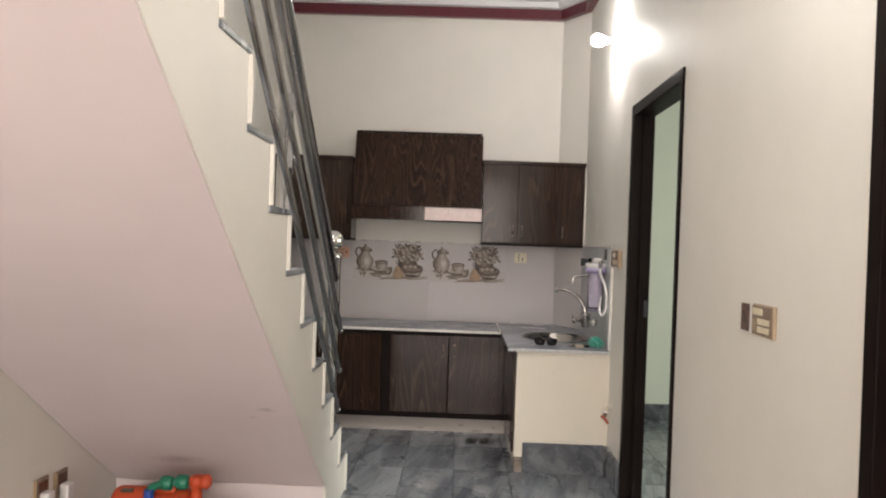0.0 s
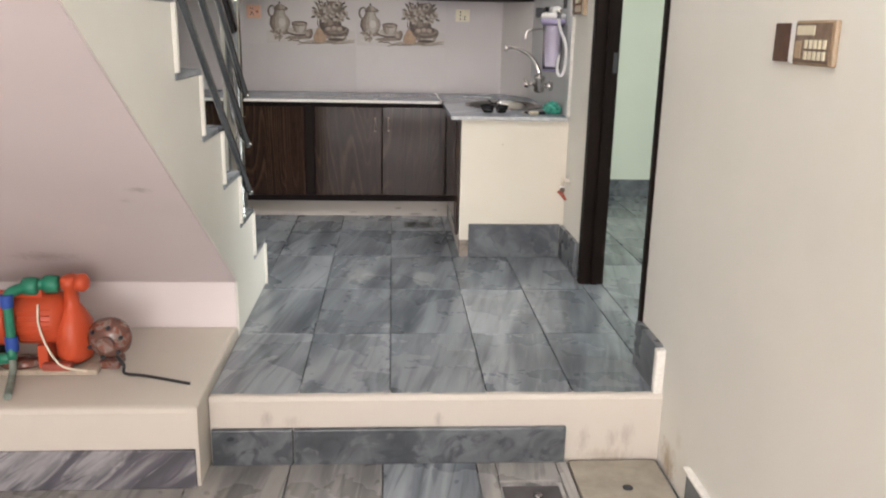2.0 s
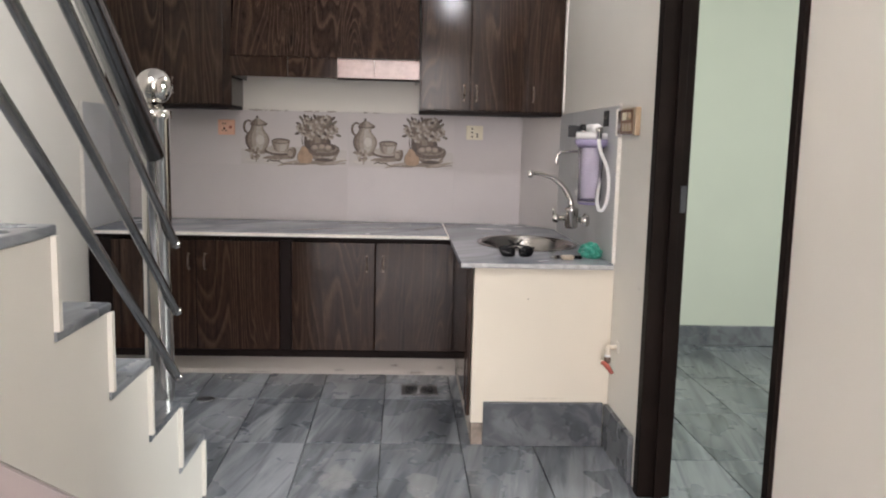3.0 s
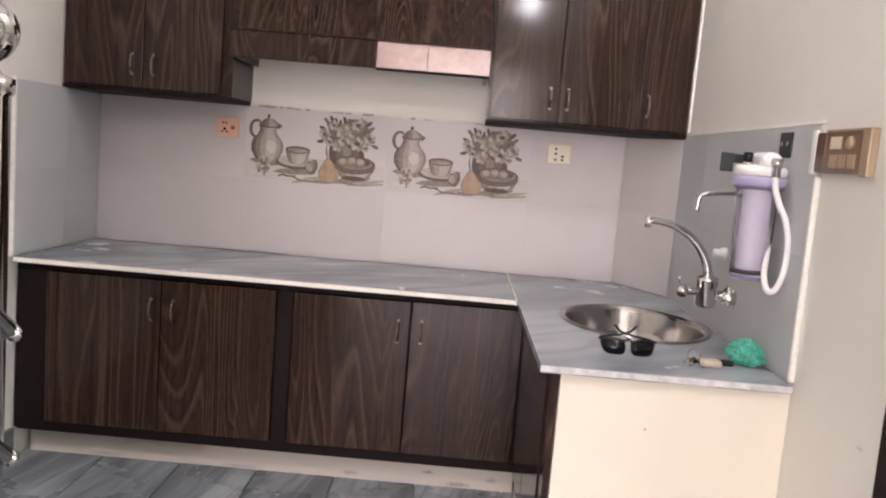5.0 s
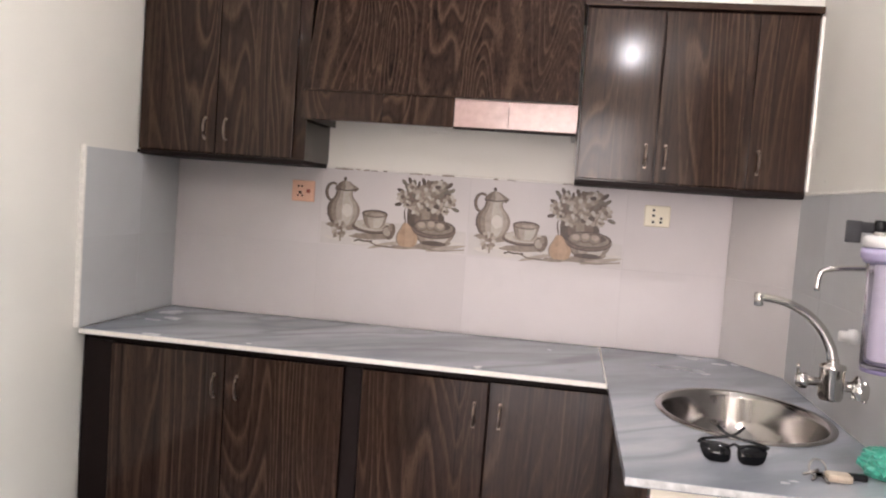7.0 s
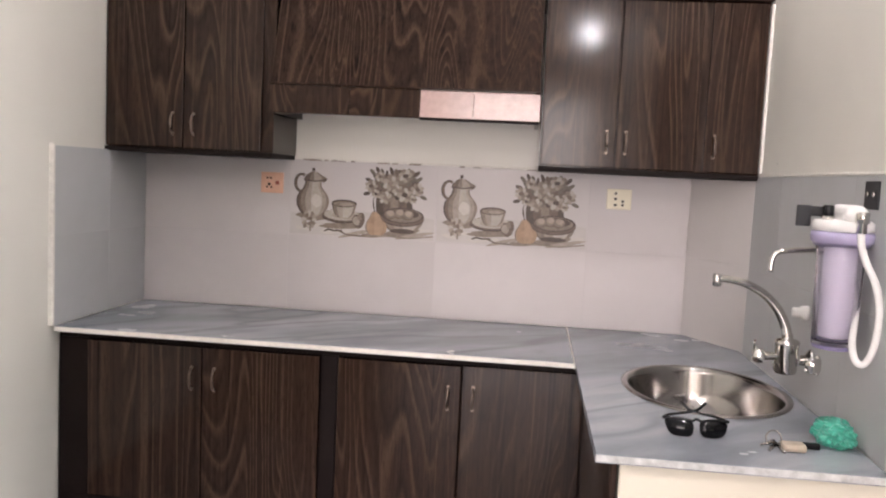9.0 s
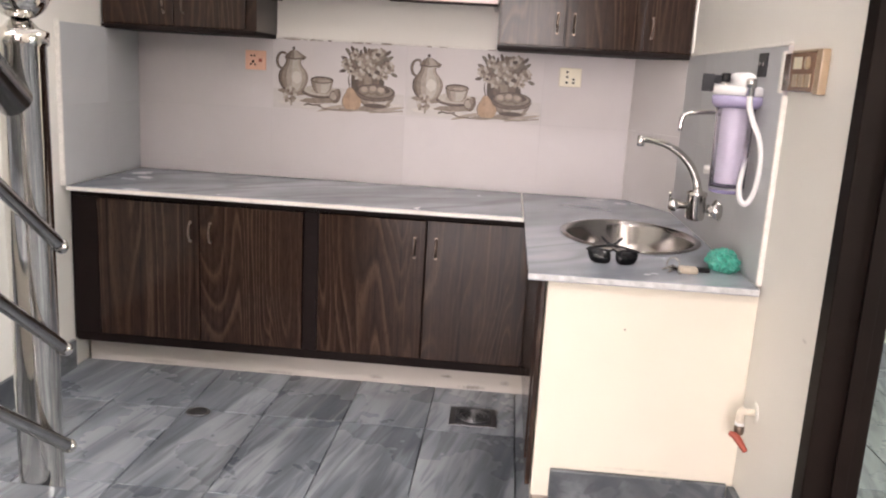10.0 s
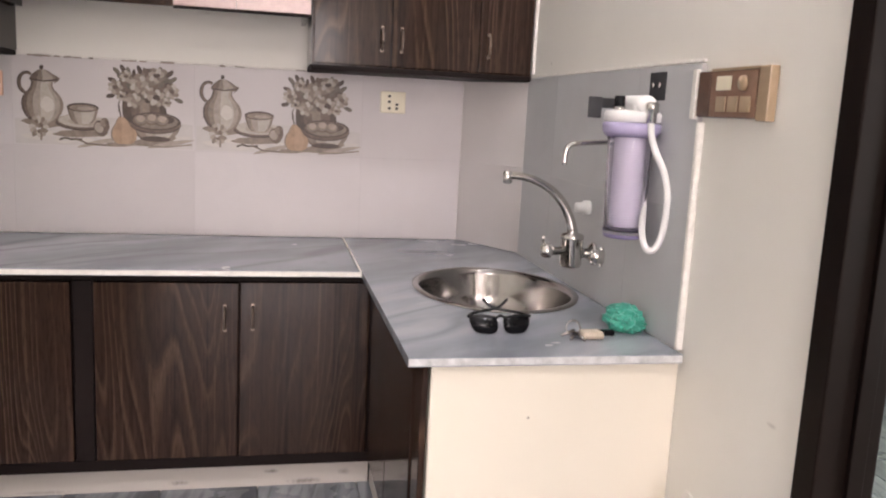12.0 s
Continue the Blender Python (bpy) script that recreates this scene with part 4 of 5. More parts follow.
CF = 5.962
base_cab = thing("base_cabinet", (-0.66, 6.2, KF + 0.1), "dark walnut laminate base cabinet with four closed doors", "cabinet")
part("carcass", B(LWK + 0.002, 0.262, CF + 0.002, BW - 0.02, 0.352, 0.967), FRAME_DARK, base_cab)
part("top_rail", B(LWK + 0.018, 0.258, CF - 0.012, CF, 0.947, 0.967, bevel=0.002), FRAME_DARK, base_cab)
part("bottom_rail", B(LWK + 0.018, 0.258, CF - 0.012, CF, 0.350, 0.385, bevel=0.002), FRAME_DARK, base_cab)
for x0, x1, hx in ((-1.452, -1.043, -1.075), (-1.039, -0.632, -0.995), (-0.568, -0.155, -0.195), (-0.151, 0.245, -0.113)):
    d = part("door", B(x0, x1, CF - 0.020, CF - 0.001, 0.389, 0.944, bevel=0.003), WOOD, base_cab)
    bow_handle(d, hx, CF - 0.021, 0.838)
    # added lean steers reflections off the first doors; the last hangs out of true
    hinge, lean = (0.944, -0.45) if x0 > -0.2 else (0.389, 1.1)
    d.matrix_basis = Matrix.Translation((0, CF, hinge)) @ Matrix.Rotation(radians(lean), 4, "X") @ Matrix.Translation((0, -CF, -hinge))
for x0, x1 in ((LWK + 0.018, -1.457), (-0.627, -0.573)):
    part("stile", B(x0, x1, CF - 0.014, CF, 0.386, 0.946, bevel=0.002), FRAME_DARK, base_cab)
GRIME = (0.10, 0.08, 0.07)
KICK = paint("dirty_white_kick", (0.50, 0.46, 0.42), (0.2, 0.17, 0.15), 0.8, stains=tuple(
    ((x, 6.05, KF + z), (w, 0.1, h), k, GRIME) for x, z, w, h, k in ((-0.34, 0.022, 0.07, 0.02, 0.6), (-0.05, 0.050, 0.05, 0.016, 0.7), (0.06, 0.012, 0.12, 0.022, 0.65), (0.19, 0.04, 0.05, 0.03, 0.5), (-0.75, 0.008, 0.2, 0.016, 0.4), (-1.25, 0.012, 0.15, 0.02, 0.35))))
kick = structure("kick_plinth", B(LWK + 0.017, 0.272, 6.05, 6.16, KF - 0.012, 0.3495, bevel=0.006), KICK, "dirty white plaster kick under the cabinets", "plinth")

sink_cab = thing("sink_cabinet", (0.5, 5.5, KF + 0.1), "dark walnut sink cabinet behind the cream end wall", "cabinet")
SF = 0.262
part("carcass", B(SF + 0.004, 0.30, 5.155, CF - 0.025, 0.352, 0.967), FRAME_DARK, sink_cab)
part("edge_board", B(SF - 0.012, SF + 0.002, 5.065, 5.15, 0.352, 0.967, bevel=0.002), WOOD, sink_cab)
for y0, y1, hy in ((5.155, 5.515, 5.475), (5.52, 5.88, 5.56)):
    d = part("door", B(SF - 0.016, SF + 0.003, y0, y1, 0.389, 0.944, bevel=0.003), WOOD, sink_cab)
structure("kick_sink", B(0.275, 0.34, 5.16, 6.05, KF - 0.012, 0.3495, bevel=0.003), KICK, "dirty white plaster kick under the sink cabinet", "plinth")

# ---- end wall under the sink counter ----
stub = structure("wall_stub", B(0.268, RW, 5.055, 5.148, 0.325, 0.968, bevel=0.005), PAINT_STUB, "low cream plastered wall carrying the sink counter")
part("skirting", B(0.318, RW - 0.022, 5.037, 5.054, KF, KF + 0.183, bevel=0.004), MARBLE_DARK, stub, "dark grey marble skirting")

part("foot", B(0.273, RW, 5.060, 5.146, KF - 0.012, 0.324, bevel=0.004), FOOT, stub, "bare stained plaster foot")

# ---- counters ----
counter = solid("kitchen_counter", B(LWK + 0.017, 0.207, 5.905, BW - 0.0125, 0.969, 0.989, bevel=0.005), MARBLE_TOP, "pale grey veined marble counter over base cabinets", "counter")
part("front_edge", B(LWK + 0.017, 0.207, 5.9025, 5.9045, 0.972, 0.987), CAULK, counter, "chalky white front edge")


def counter_with_hole(x0, x1, y0, y1, z0, z1, cx, cy, rx, ry, n=48):
    bm = bmesh.new()
    rim = [(cx + rx * math.cos(2 * math.pi * k / n), cy + ry * math.sin(2 * math.pi * k / n)) for k in range(n)]
    out = []
    for x, y in rim:
        dx, dy = x - cx, y - cy
        s = min((x1 - cx) / dx if dx > 1e-9 else 1e9, (x0 - cx) / dx if dx < -1e-9 else 1e9, (y1 - cy) / dy if dy > 1e-9 else 1e9, (y0 - cy) / dy if dy < -1e-9 else 1e9)
        out.append((cx + dx * s, cy + dy * s))
    for c in ((x0, y0), (x1, y0), (x1, y1), (x0, y1)):
        k = min(range(n), key=lambda i: (out[i][0] - c[0]) ** 2 + (out[i][1] - c[1]) ** 2)
        out[k] = c
    top_o, bot_o, top_i, bot_i = ([bm.verts.new((x, y, z)) for x, y in ring] for ring, z in ((out, z1), (out, z0), (rim, z1), (rim, z0)))
    for k in range(n):
        j = (k + 1) % n
        for q in ((top_o[k], top_o[j], top_i[j], top_i[k]), (bot_o[j], bot_o[k], bot_i[k], bot_i[j]), (bot_o[k], bot_o[j], top_o[j], top_o[k]), (top_i[k], top_i[j], bot_i[j], bot_i[k])):
            bm.faces.new(q)
    return bm


SKX, SKY, SRX, SRY = 0.567, 5.675, 0.222, 0.285
sink_counter = solid("sink_counter", counter_with_hole(0.212, RW - 0.0125, 5.02, BW - 0.0125, 0.969, 0.989, SKX, SKY, SRX, SRY), MARBLE_TOP, "pale grey marble counter with an oval sink cutout", "counter")
part("joint", B(0.2075, 0.2115, 5.905, BW - 0.013, 0.97, 0.9895), CAULK, sink_counter, "white cement joint")
part("front_edge", B(0.212, RW - 0.013, 5.0175, 5.0195, 0.972, 0.987), CHALKY, sink_counter, "chalky grey front edge")
prof = [(1.05, 0.0045), (1.05, 0.007), (1.0, 0.009), (0.965, 0.007), (0.945, -0.01), (0.91, -0.07), (0.84, -0.125), (0.70, -0.15), (0.3, -0.158), (0.12, -0.16)]
sink = solid("kitchen_sink", lathe([(r * SRX, h) for r, h in prof], (SKX, SKY, 0.986), "z", 48, 1.0, SRY / SRX, open_top=True), STEEL, "oval stainless steel sink set in the counter", "sink")
part("drain", lathe([(0.03, 0.0), (0.03, 0.003), (0.022, 0.004), (0.014, 0.001), (0.0, 0.001)], (SKX, SKY, 0.8265)), CHROME, sink)

# ---- upper cabinets ----
UF, UZ0, UZ1 = 6.272, 1.607, 2.222


def upper(name, x0, x1, doors, label, side_gap):
    cab = thing(name, ((x0 + x1) / 2, 6.4, UZ0), label, "cabinet", "wall cabinets")
    part("carcass", B(x0, x1, UF + 0.001, BW - 0.001, UZ0 + 0.012, UZ1 - 0.012), WOOD, cab)
    part("crown", B(x0 - (0.0 if side_gap else 0.012), x1 + 0.0, UF - 0.035, BW - 0.002, UZ1 - 0.0115, UZ1 + 0.012, bevel=0.004), WOOD_X, cab)
    part("base_board", B(x0, x1, UF - 0.022, BW - 0.013, UZ0 - 0.006, UZ0 + 0.0115, bevel=0.003), FRAME_DARK, cab)
    for a, b, hx, yaw in doors:
        d = part("door", B(a, b, UF - 0.020, UF - 0.001, UZ0 + 0.016, UZ1 - 0.016, bevel=0.003), WOOD, cab)
        bow_handle(d, hx, UF - 0.021, UZ0 + 0.105)
    return cab


upper("wall_cabinet", LWK + 0.002, -0.925, ((LWK + 0.006, -1.268, -1.305, 0), (-1.264, -0.968, -1.225, 0)), "dark walnut wall cabinet with two closed doors", True)
upper("wall_cabinet", 0.060, RW - 0.004, ((0.066, 0.322, 0.292, 0), (0.327, 0.600, 0.358, 0), (0.630, RW - 0.013, 0.660, 0)), "dark walnut wall cabinet with three closed doors", False)

part("wall_fillet", B(RW - 0.010, RW - 0.0005, UF - 0.03, UF - 0.001, UZ0 + 0.02, UZ1 - 0.02, bevel=0.003), CAULK, wall_right, "rough white filler beside the cabinet")

# ---- cooker hood ----
hood = thing("cooker_hood", (-0.44, 6.4, 1.765), "dark walnut boxed cooker hood between wall cabinets", "cooker hood")
HX0, HX1, HT, HM, HB = -0.922, 0.054, 2.425, 1.868, 1.765
bm = bmesh.new()
top = [(HX0 + 0.02, 6.335), (HX1 - 0.022, 6.335)]
low = [(HX0 + 0.0, 6.205), (HX1 - 0.0, 6.205)]
v = [bm.verts.new(p) for p in ((low[0][0], 6.205, HM), (low[1][0], 6.205, HM), (top[1][0], 6.335, HT), (top[0][0], 6.335, HT),
                               (low[0][0], 6.223, HM), (low[1][0], 6.223, HM), (top[1][0], 6.353, HT), (top[0][0], 6.353, HT))]
for f in ((0, 1, 2, 3), (7, 6, 5, 4), (0, 4, 5, 1), (2, 6, 7, 3), (0, 3, 7, 4), (1, 5, 6, 2)):
    bm.faces.new([v[i] for i in f])
bmesh.ops.bevel(bm, geom=list(bm.edges), offset=0.003, segments=2, affect="EDGES")
part("front_board", bm, WOOD, hood)
for x0, x1, tx in ((HX0, HX0 + 0.016, HX0 + 0.02), (HX1 - 0.016, HX1, HX1 - 0.038)):
    part("side_board", prism([(6.224, HB), (6.224, HM), (6.354, HT), (BW - 0.002, HT), (BW - 0.002, HB)], "x", x0 + (0.003 if x0 < 0 and x0 < -0.5 else -0.003), x1 + (0.003 if x0 < -0.5 else -0.003)), WOOD, hood)
part("top_board", B(HX0 + 0.01, HX1 - 0.012, 6.325, BW - 0.002, HT + 0.001, HT + 0.016, bevel=0.003), WOOD_X, hood)
for x0, x1 in ((HX0, -0.627), (-0.6255, -0.371)):
    part("valance", B(x0, x1, 6.199, 6.217, HB, HM - 0.002, bevel=0.002), WOOD, hood)
# hood panels with the bright pink reflection painted on
for x0, x1, m, lab in ((-0.3695, -0.181, PINK_REFLECTION, "gloss panel with a painted pale pink reflection"), (-0.1795, HX1, PINK_REFLECTION, "")):
    part("strip", B(x0, x1, 6.199, 6.217, HB + 0.004, HM - 0.004, bevel=0.002), m, hood, lab)
part("lip", B(HX0, HX1, 6.193, 6.2195, HM - 0.0015, HM + 0.006, bevel=0.002), WOOD_X, hood)
part("bottom_lip", B(-0.371, HX1, 6.2, 6.216, HB - 0.005, HB + 0.0035, bevel=0.001), FRAME_DARK, hood)

# ---- sockets and switches ----


def socket_plate(name, x0, x1, z0, z1, material, label, holes):
    s = thing(name, ((x0 + x1) / 2, BW - 0.012, (z0 + z1) / 2), label, "socket")
    part("plate", B(x0, x1, BW - 0.024, BW - 0.0125, z0, z1, bevel=0.004), material, s)
    for k, (u, w, r, m) in enumerate(holes):
        part("hole" if m is BLACK_PLASTIC else "rocker", B(x0 + u * (x1 - x0) - r, x0 + u * (x1 - x0) + r, BW - 0.0262, BW - 0.0241, z0 + w * (z1 - z0) - r * 0.9, z0 + w * (z1 - z0) + r * 0.9, bevel=0.0008, seg=1), m, s)
    return s


socket_plate("wall_socket", -1.062, -0.968, 1.463, 1.548, PEACH_PLASTIC, "peach plastic wall socket on the kitchen tiles",
             [(0.30, 0.72, 0.004, BLACK_PLASTIC), (0.45, 0.72, 0.004, BLACK_PLASTIC), (0.38, 0.42, 0.006, BLACK_PLASTIC), (0.28, 0.28, 0.004, BLACK_PLASTIC), (0.48, 0.28, 0.004, BLACK_PLASTIC), (0.74, 0.5, 0.008, RED_LEVER)])
socket_plate("wall_socket", 0.333, 0.428, 1.468, 1.548, IVORY_PLASTIC, "ivory plastic wall socket under the cabinet",
             [(0.35, 0.78, 0.005, BLACK_PLASTIC), (0.35, 0.52, 0.005, BLACK_PLASTIC), (0.35, 0.22, 0.005, BLACK_PLASTIC), (0.65, 0.40, 0.005, BLACK_PLASTIC), (0.65, 0.22, 0.005, BLACK_PLASTIC)])

sw = thing("switch_panel", (RW, 2.62, 1.40), "brown and gold switch panel on the cream wall", "switch")
part("blank_plate", B(RW - 0.010, RW, 2.680, 2.762, 1.360, 1.447, bevel=0.003), BROWN_PLATE, sw)
part("joint", B(RW - 0.011, RW, 2.659, 2.679, 1.358, 1.449, bevel=0.002), WHITE_PLASTIC, sw, "white gap strip")
fr = part("frame", B(RW - 0.011, RW, 2.480, 2.656, 1.356, 1.452, bevel=0.004), GOLD, sw)
part("face", B(RW - 0.0135, RW - 0.0115, 2.494, 2.650, 1.362, 1.446), WORN_BROWN, sw)
for k in range(5):
    for z0 in (1.368, 1.392):
        part("rocker", B(RW - 0.017, RW - 0.014, 2.504 + 0.020 * k, 2.517 + 0.020 * k, z0, z0 + 0.019, bevel=0.001, seg=1), IVORY_PLASTIC, sw)
part("socket_face", B(RW - 0.016, RW - 0.014, 2.560, 2.640, 1.420, 1.441, bevel=0.001), IVORY_PLASTIC, sw)
part("dimmer", B(RW - 0.017, RW - 0.014, 2.612, 2.640, 1.370, 1.408, bevel=0.002), GOLD, sw)

sw = thing("switch_panel", (RW, 4.952, 1.55), "amber brown switch box with a gold frame beside the tiles", "switch")
part("box", B(RW - 0.014, RW - 0.0005, 4.834, 5.062, 1.500, 1.594, bevel=0.003), BROWN_PLATE, sw)
part("face", B(RW - 0.018, RW - 0.0145, 4.84, 5.007, 1.502, 1.592, bevel=0.0015), AMBER_PLATE, sw)
part("blank_plate", B(RW - 0.018, RW - 0.0145, 5.011, 5.058, 1.502, 1.592, bevel=0.0015), BROWN_PLATE, sw)
part("frame", B(RW - 0.020, RW - 0.0005, 4.798, 4.8335, 1.496, 1.598, bevel=0.003), GOLD, sw)
part("frame", B(RW - 0.0195, RW - 0.0145, 4.835, 5.007, 1.5925, 1.598, bevel=0.001), GOLD, sw)
for k in range(3):
    part("rocker", B(RW - 0.0215, RW - 0.0185, 4.854 + 0.044 * k, 4.888 + 0.044 * k, 1.512, 1.542, bevel=0.0008), GOLD, sw)
part("dimmer", lathe([(0.015, 0.0), (0.014, -0.006), (0.0, -0.007)], (RW - 0.0182, 4.884, 1.567), "x", 16), GOLD, sw)
part("socket_face", B(RW - 0.0205, RW - 0.0185, 4.927, 4.982, 1.554, 1.582, bevel=0.001), IVORY_PLASTIC, sw)
part("filler", B(RW - 0.020, RW - 0.0005, 5.063, 5.084, 1.495, 1.60, bevel=0.004), CAULK, sw, "white plaster beside the box")

# ---- water filter ----
FX, FY = 0.757, 5.25
wf = thing("water_filter", (FX, FY, 1.22), "lilac clear water filter with white cap and hose", "water filter")
part("housing", lathe([(0.040, 0.0), (0.047, 0.006), (0.0485, 0.018), (0.0525, 0.225), (0.054, 0.232), (0.0625, 0.238), (0.064, 0.262), (0.060, 0.268), (0.050, 0.266), (0.0485, 0.225), (0.0445, 0.022), (0.038, 0.014), (0.0, 0.012)], (FX, FY, 1.213), "z", 36), LILAC_CLEAR, wf, "clear lilac plastic housing")
part("collar", lathe([(0.055, 0.0), (0.0665, 0.008), (0.0685, 0.022), (0.0665, 0.030), (0.058, 0.031)], (FX, FY, 1.450), "z", 36), LILAC_MID, wf, "lilac collar ring")
part("foot_ring", lathe([(0.036, 0.0), (0.0455, 0.002), (0.048, 0.010), (0.046, 0.012), (0.036, 0.006)], (FX, FY, 1.209), "z", 32), LILAC_DARK, wf, "dark lilac bottom ring")
part("cartridge", lathe([(0.034, 0), (0.0365, 0.004), (0.0365, 0.226), (0.033, 0.232)], (FX, FY, 1.236), "z", 28), FILTER_CORE, wf, "white filter cartridge")
part("cap", lathe([(0.060, 0), (0.0655, 0.003), (0.0655, 0.020), (0.060, 0.025), (0.035, 0.027), (0.0, 0.027)], (FX, FY, 1.482), "z", 36), WHITE_PLASTIC, wf, "white plastic cap")
part("port", lathe([(0.0, -0.062), (0.017, -0.062), (0.020, -0.056), (0.020, 0.046), (0.017, 0.052), (0.0, 0.052)], (FX + 0.006, FY, 1.524), "y", 20, 1.0, 1.25), WHITE_PLASTIC, wf, "white rounded port")
part("boss", B(FX - 0.020, FX + 0.034, FY - 0.050, FY + 0.045, 1.508, 1.530, bevel=0.006), WHITE_PLASTIC, wf)
btn = part("button", lathe([(0.0125, 0), (0.0125, 0.030), (0.010, 0.033), (0.0, 0.033)], (FX - 0.040, FY - 0.012, 1.508), "z", 16), BLACK_PLASTIC, wf, "black pressure button")
part("ring", lathe([(0.0135, 0), (0.0145, 0.002), (0.0145, 0.007), (0.0125, 0.008)], (FX - 0.040, FY - 0.012, 1.5085), "z", 16), CHROME, btn)
bracket = part("bracket", B(0.8135, RW - 0.0125, FY - 0.035, FY + 0.045, 1.535, 1.60, bevel=0.002), IRON, wf, "dark steel wall bracket")
for dy in (-0.012, 0.022):
    part("bolt", lathe([(0.007, 0.0), (0.007, -0.003), (0.004, -0.005), (0.0, -0.005)], (0.8135, FY + dy, 1.570), "x", 10), STEEL, bracket)
part("bracket_arm", B(0.690, 0.8135, FY + 0.066, FY + 0.071, 1.512, 1.536, bevel=0.002), IRON, wf)
part("bracket_tab", B(0.670, 0.704, FY + 0.058, FY + 0.0655, 1.488, 1.538, bevel=0.003), IRON, wf)
part("fitting", lathe([(0.0115, 0), (0.0115, 0.022), (0.0150, 0.022), (0.0150, 0.044), (0.011, 0.047)], (FX + 0.014, FY - 0.070, 1.482), "z", 16), CHROME, wf, "chrome hose fitting")
part("hose", tube(smooth_line([(FX + 0.014, FY - 0.070, 1.486), (FX + 0.016, FY - 0.073, 1.455), (FX + 0.026, FY - 0.082, 1.418), (FX + 0.043, FY - 0.094, 1.378), (FX + 0.054, FY - 0.100, 1.330), (FX + 0.056, FY - 0.100, 1.275), (FX + 0.050, FY - 0.097, 1.225), (FX + 0.038, FY - 0.090, 1.196), (FX + 0.024, FY - 0.078, 1.198), (FX + 0.020, FY - 0.060, 1.235), (FX + 0.034, FY - 0.025, 1.30), (FX + 0.046, FY + 0.035, 1.36)], 6), 0.0080, 12), WHITE_PLASTIC, wf, "white rubber hose")
part("spout", tube(smooth_line([(0.815, FY + 0.10, 1.434), (0.74, FY + 0.09, 1.431), (0.668, FY + 0.08, 1.426), (0.640, FY + 0.08, 1.420), (0.629, FY + 0.08, 1.404), (0.627, FY + 0.08, 1.372)], 5), 0.0065, 10), CHROME, wf, "thin chrome spout")

# ---- sink faucet ----
fc = thing("wall_faucet", (RW - 0.012, 5.57, 1.11), "chrome wall faucet with a long swan-neck spout", "faucet")
part("flange", lathe([(0.032, 0.0), (0.032, -0.004), (0.024, -0.012), (0.014, -0.015), (0.014, -0.030)], (RW - 0.0125, 5.565, 1.115), "x", 20), CHROME, fc)
wheel = part("handwheel", lathe([(0.0, -0.040), (0.008, -0.039), (0.022, -0.034), (0.024, -0.028), (0.018, -0.022), (0.008, -0.020), (0.008, 0.0)], (0.802, 5.520, 1.118), "y", 16), CHROME, fc, "small chrome handwheel")
for k in range(5):
    q = 2 * math.pi * k / 5
    part("grip", lathe([(0.0, -0.006), (0.006, -0.003), (0.006, 0.003), (0.0, 0.006)], (0.802 + 0.023 * math.cos(q), 5.490, 1.118 + 0.023 * math.sin(q)), "y", 8), CHROME, wheel)
part("inlet", tube([(0.803, 5.565, 1.116), (0.765, 5.565, 1.116)], 0.0125, 14), CHROME, fc)
part("body", lathe([(0.012, -0.050), (0.026, -0.047), (0.031, -0.038), (0.031, 0.030), (0.033, 0.034), (0.033, 0.041), (0.028, 0.046), (0.015, 0.049), (0.0135, 0.062)], (0.752, 5.565, 1.124), "z", 28), CHROME, fc)
knob = part("knob", lathe([(0.0, -0.062), (0.016, -0.060), (0.021, -0.050), (0.021, -0.036), (0.013, -0.030), (0.011, 0.0)], (0.724, 5.560, 1.122), "x", 18), CHROME, fc, "round chrome knob")
part("lever", tube([(0.668, 5.556, 1.138), (0.664, 5.548, 1.156), (0.662, 5.544, 1.164)], [0.005, 0.004, 0.005], 8), CHROME, knob)
part("spout", tube(smooth_line([(0.750, 5.565, 1.180), (0.741, 5.565, 1.212), (0.718, 5.565, 1.253), (0.680, 5.565, 1.290), (0.632, 5.565, 1.314), (0.590, 5.565, 1.323), (0.560, 5.565, 1.325)], 6), [0.0145 - 0.0045 * min(1.0, i / 30.0) for i in range(37)], 14), CHROME, fc)
part("aerator", lathe([(0.010, -0.022), (0.0125, -0.020), (0.0125, 0.008), (0.009, 0.012)], (0.556, 5.565, 1.325), "z", 14), CHROME, fc)
vk = thing("wall_valve", (RW - 0.0125, 5.62, 1.235), "small white plastic valve on the tiles", "valve")
part("body", lathe([(0.020, 0.0), (0.020, -0.016), (0.014, -0.020), (0.014, -0.040), (0.0, -0.042)], (RW - 0.0125, 5.62, 1.237), "x", 18), WHITE_PLASTIC, vk)

# low tap beside the end wall
TY, TZ = 4.955, 0.672
tp = thing("wall_tap", (RW, TY, TZ), "white pipe tap with a dull red lever on the wall", "tap")
part("patch", lathe([(0.028, 0.0), (0.024, -0.003), (0.0, -0.004)], (RW, TY, TZ), "x", 14), PAINT_WALL, tp, "painted-over pipe collar")
part("pipe", tube([(RW - 0.002, TY, TZ), (RW - 0.034, TY, TZ)], 0.009, 12), CREAM_PIPE, tp)
part("elbow", tube(smooth_line([(RW - 0.028, TY, TZ + 0.004), (RW - 0.037, TY - 0.002, TZ - 0.003), (RW - 0.038, TY - 0.005, TZ - 0.032)], 5), [0.0105 + 0.0015 * (i < 3) for i in range(11)], 12), CREAM_PIPE, tp)
part("collar", lathe([(0.0125, 0.0), (0.0125, 0.008)], (RW - 0.038, TY - 0.005, TZ - 0.036), "z", 12), WHITE_PLASTIC, tp)
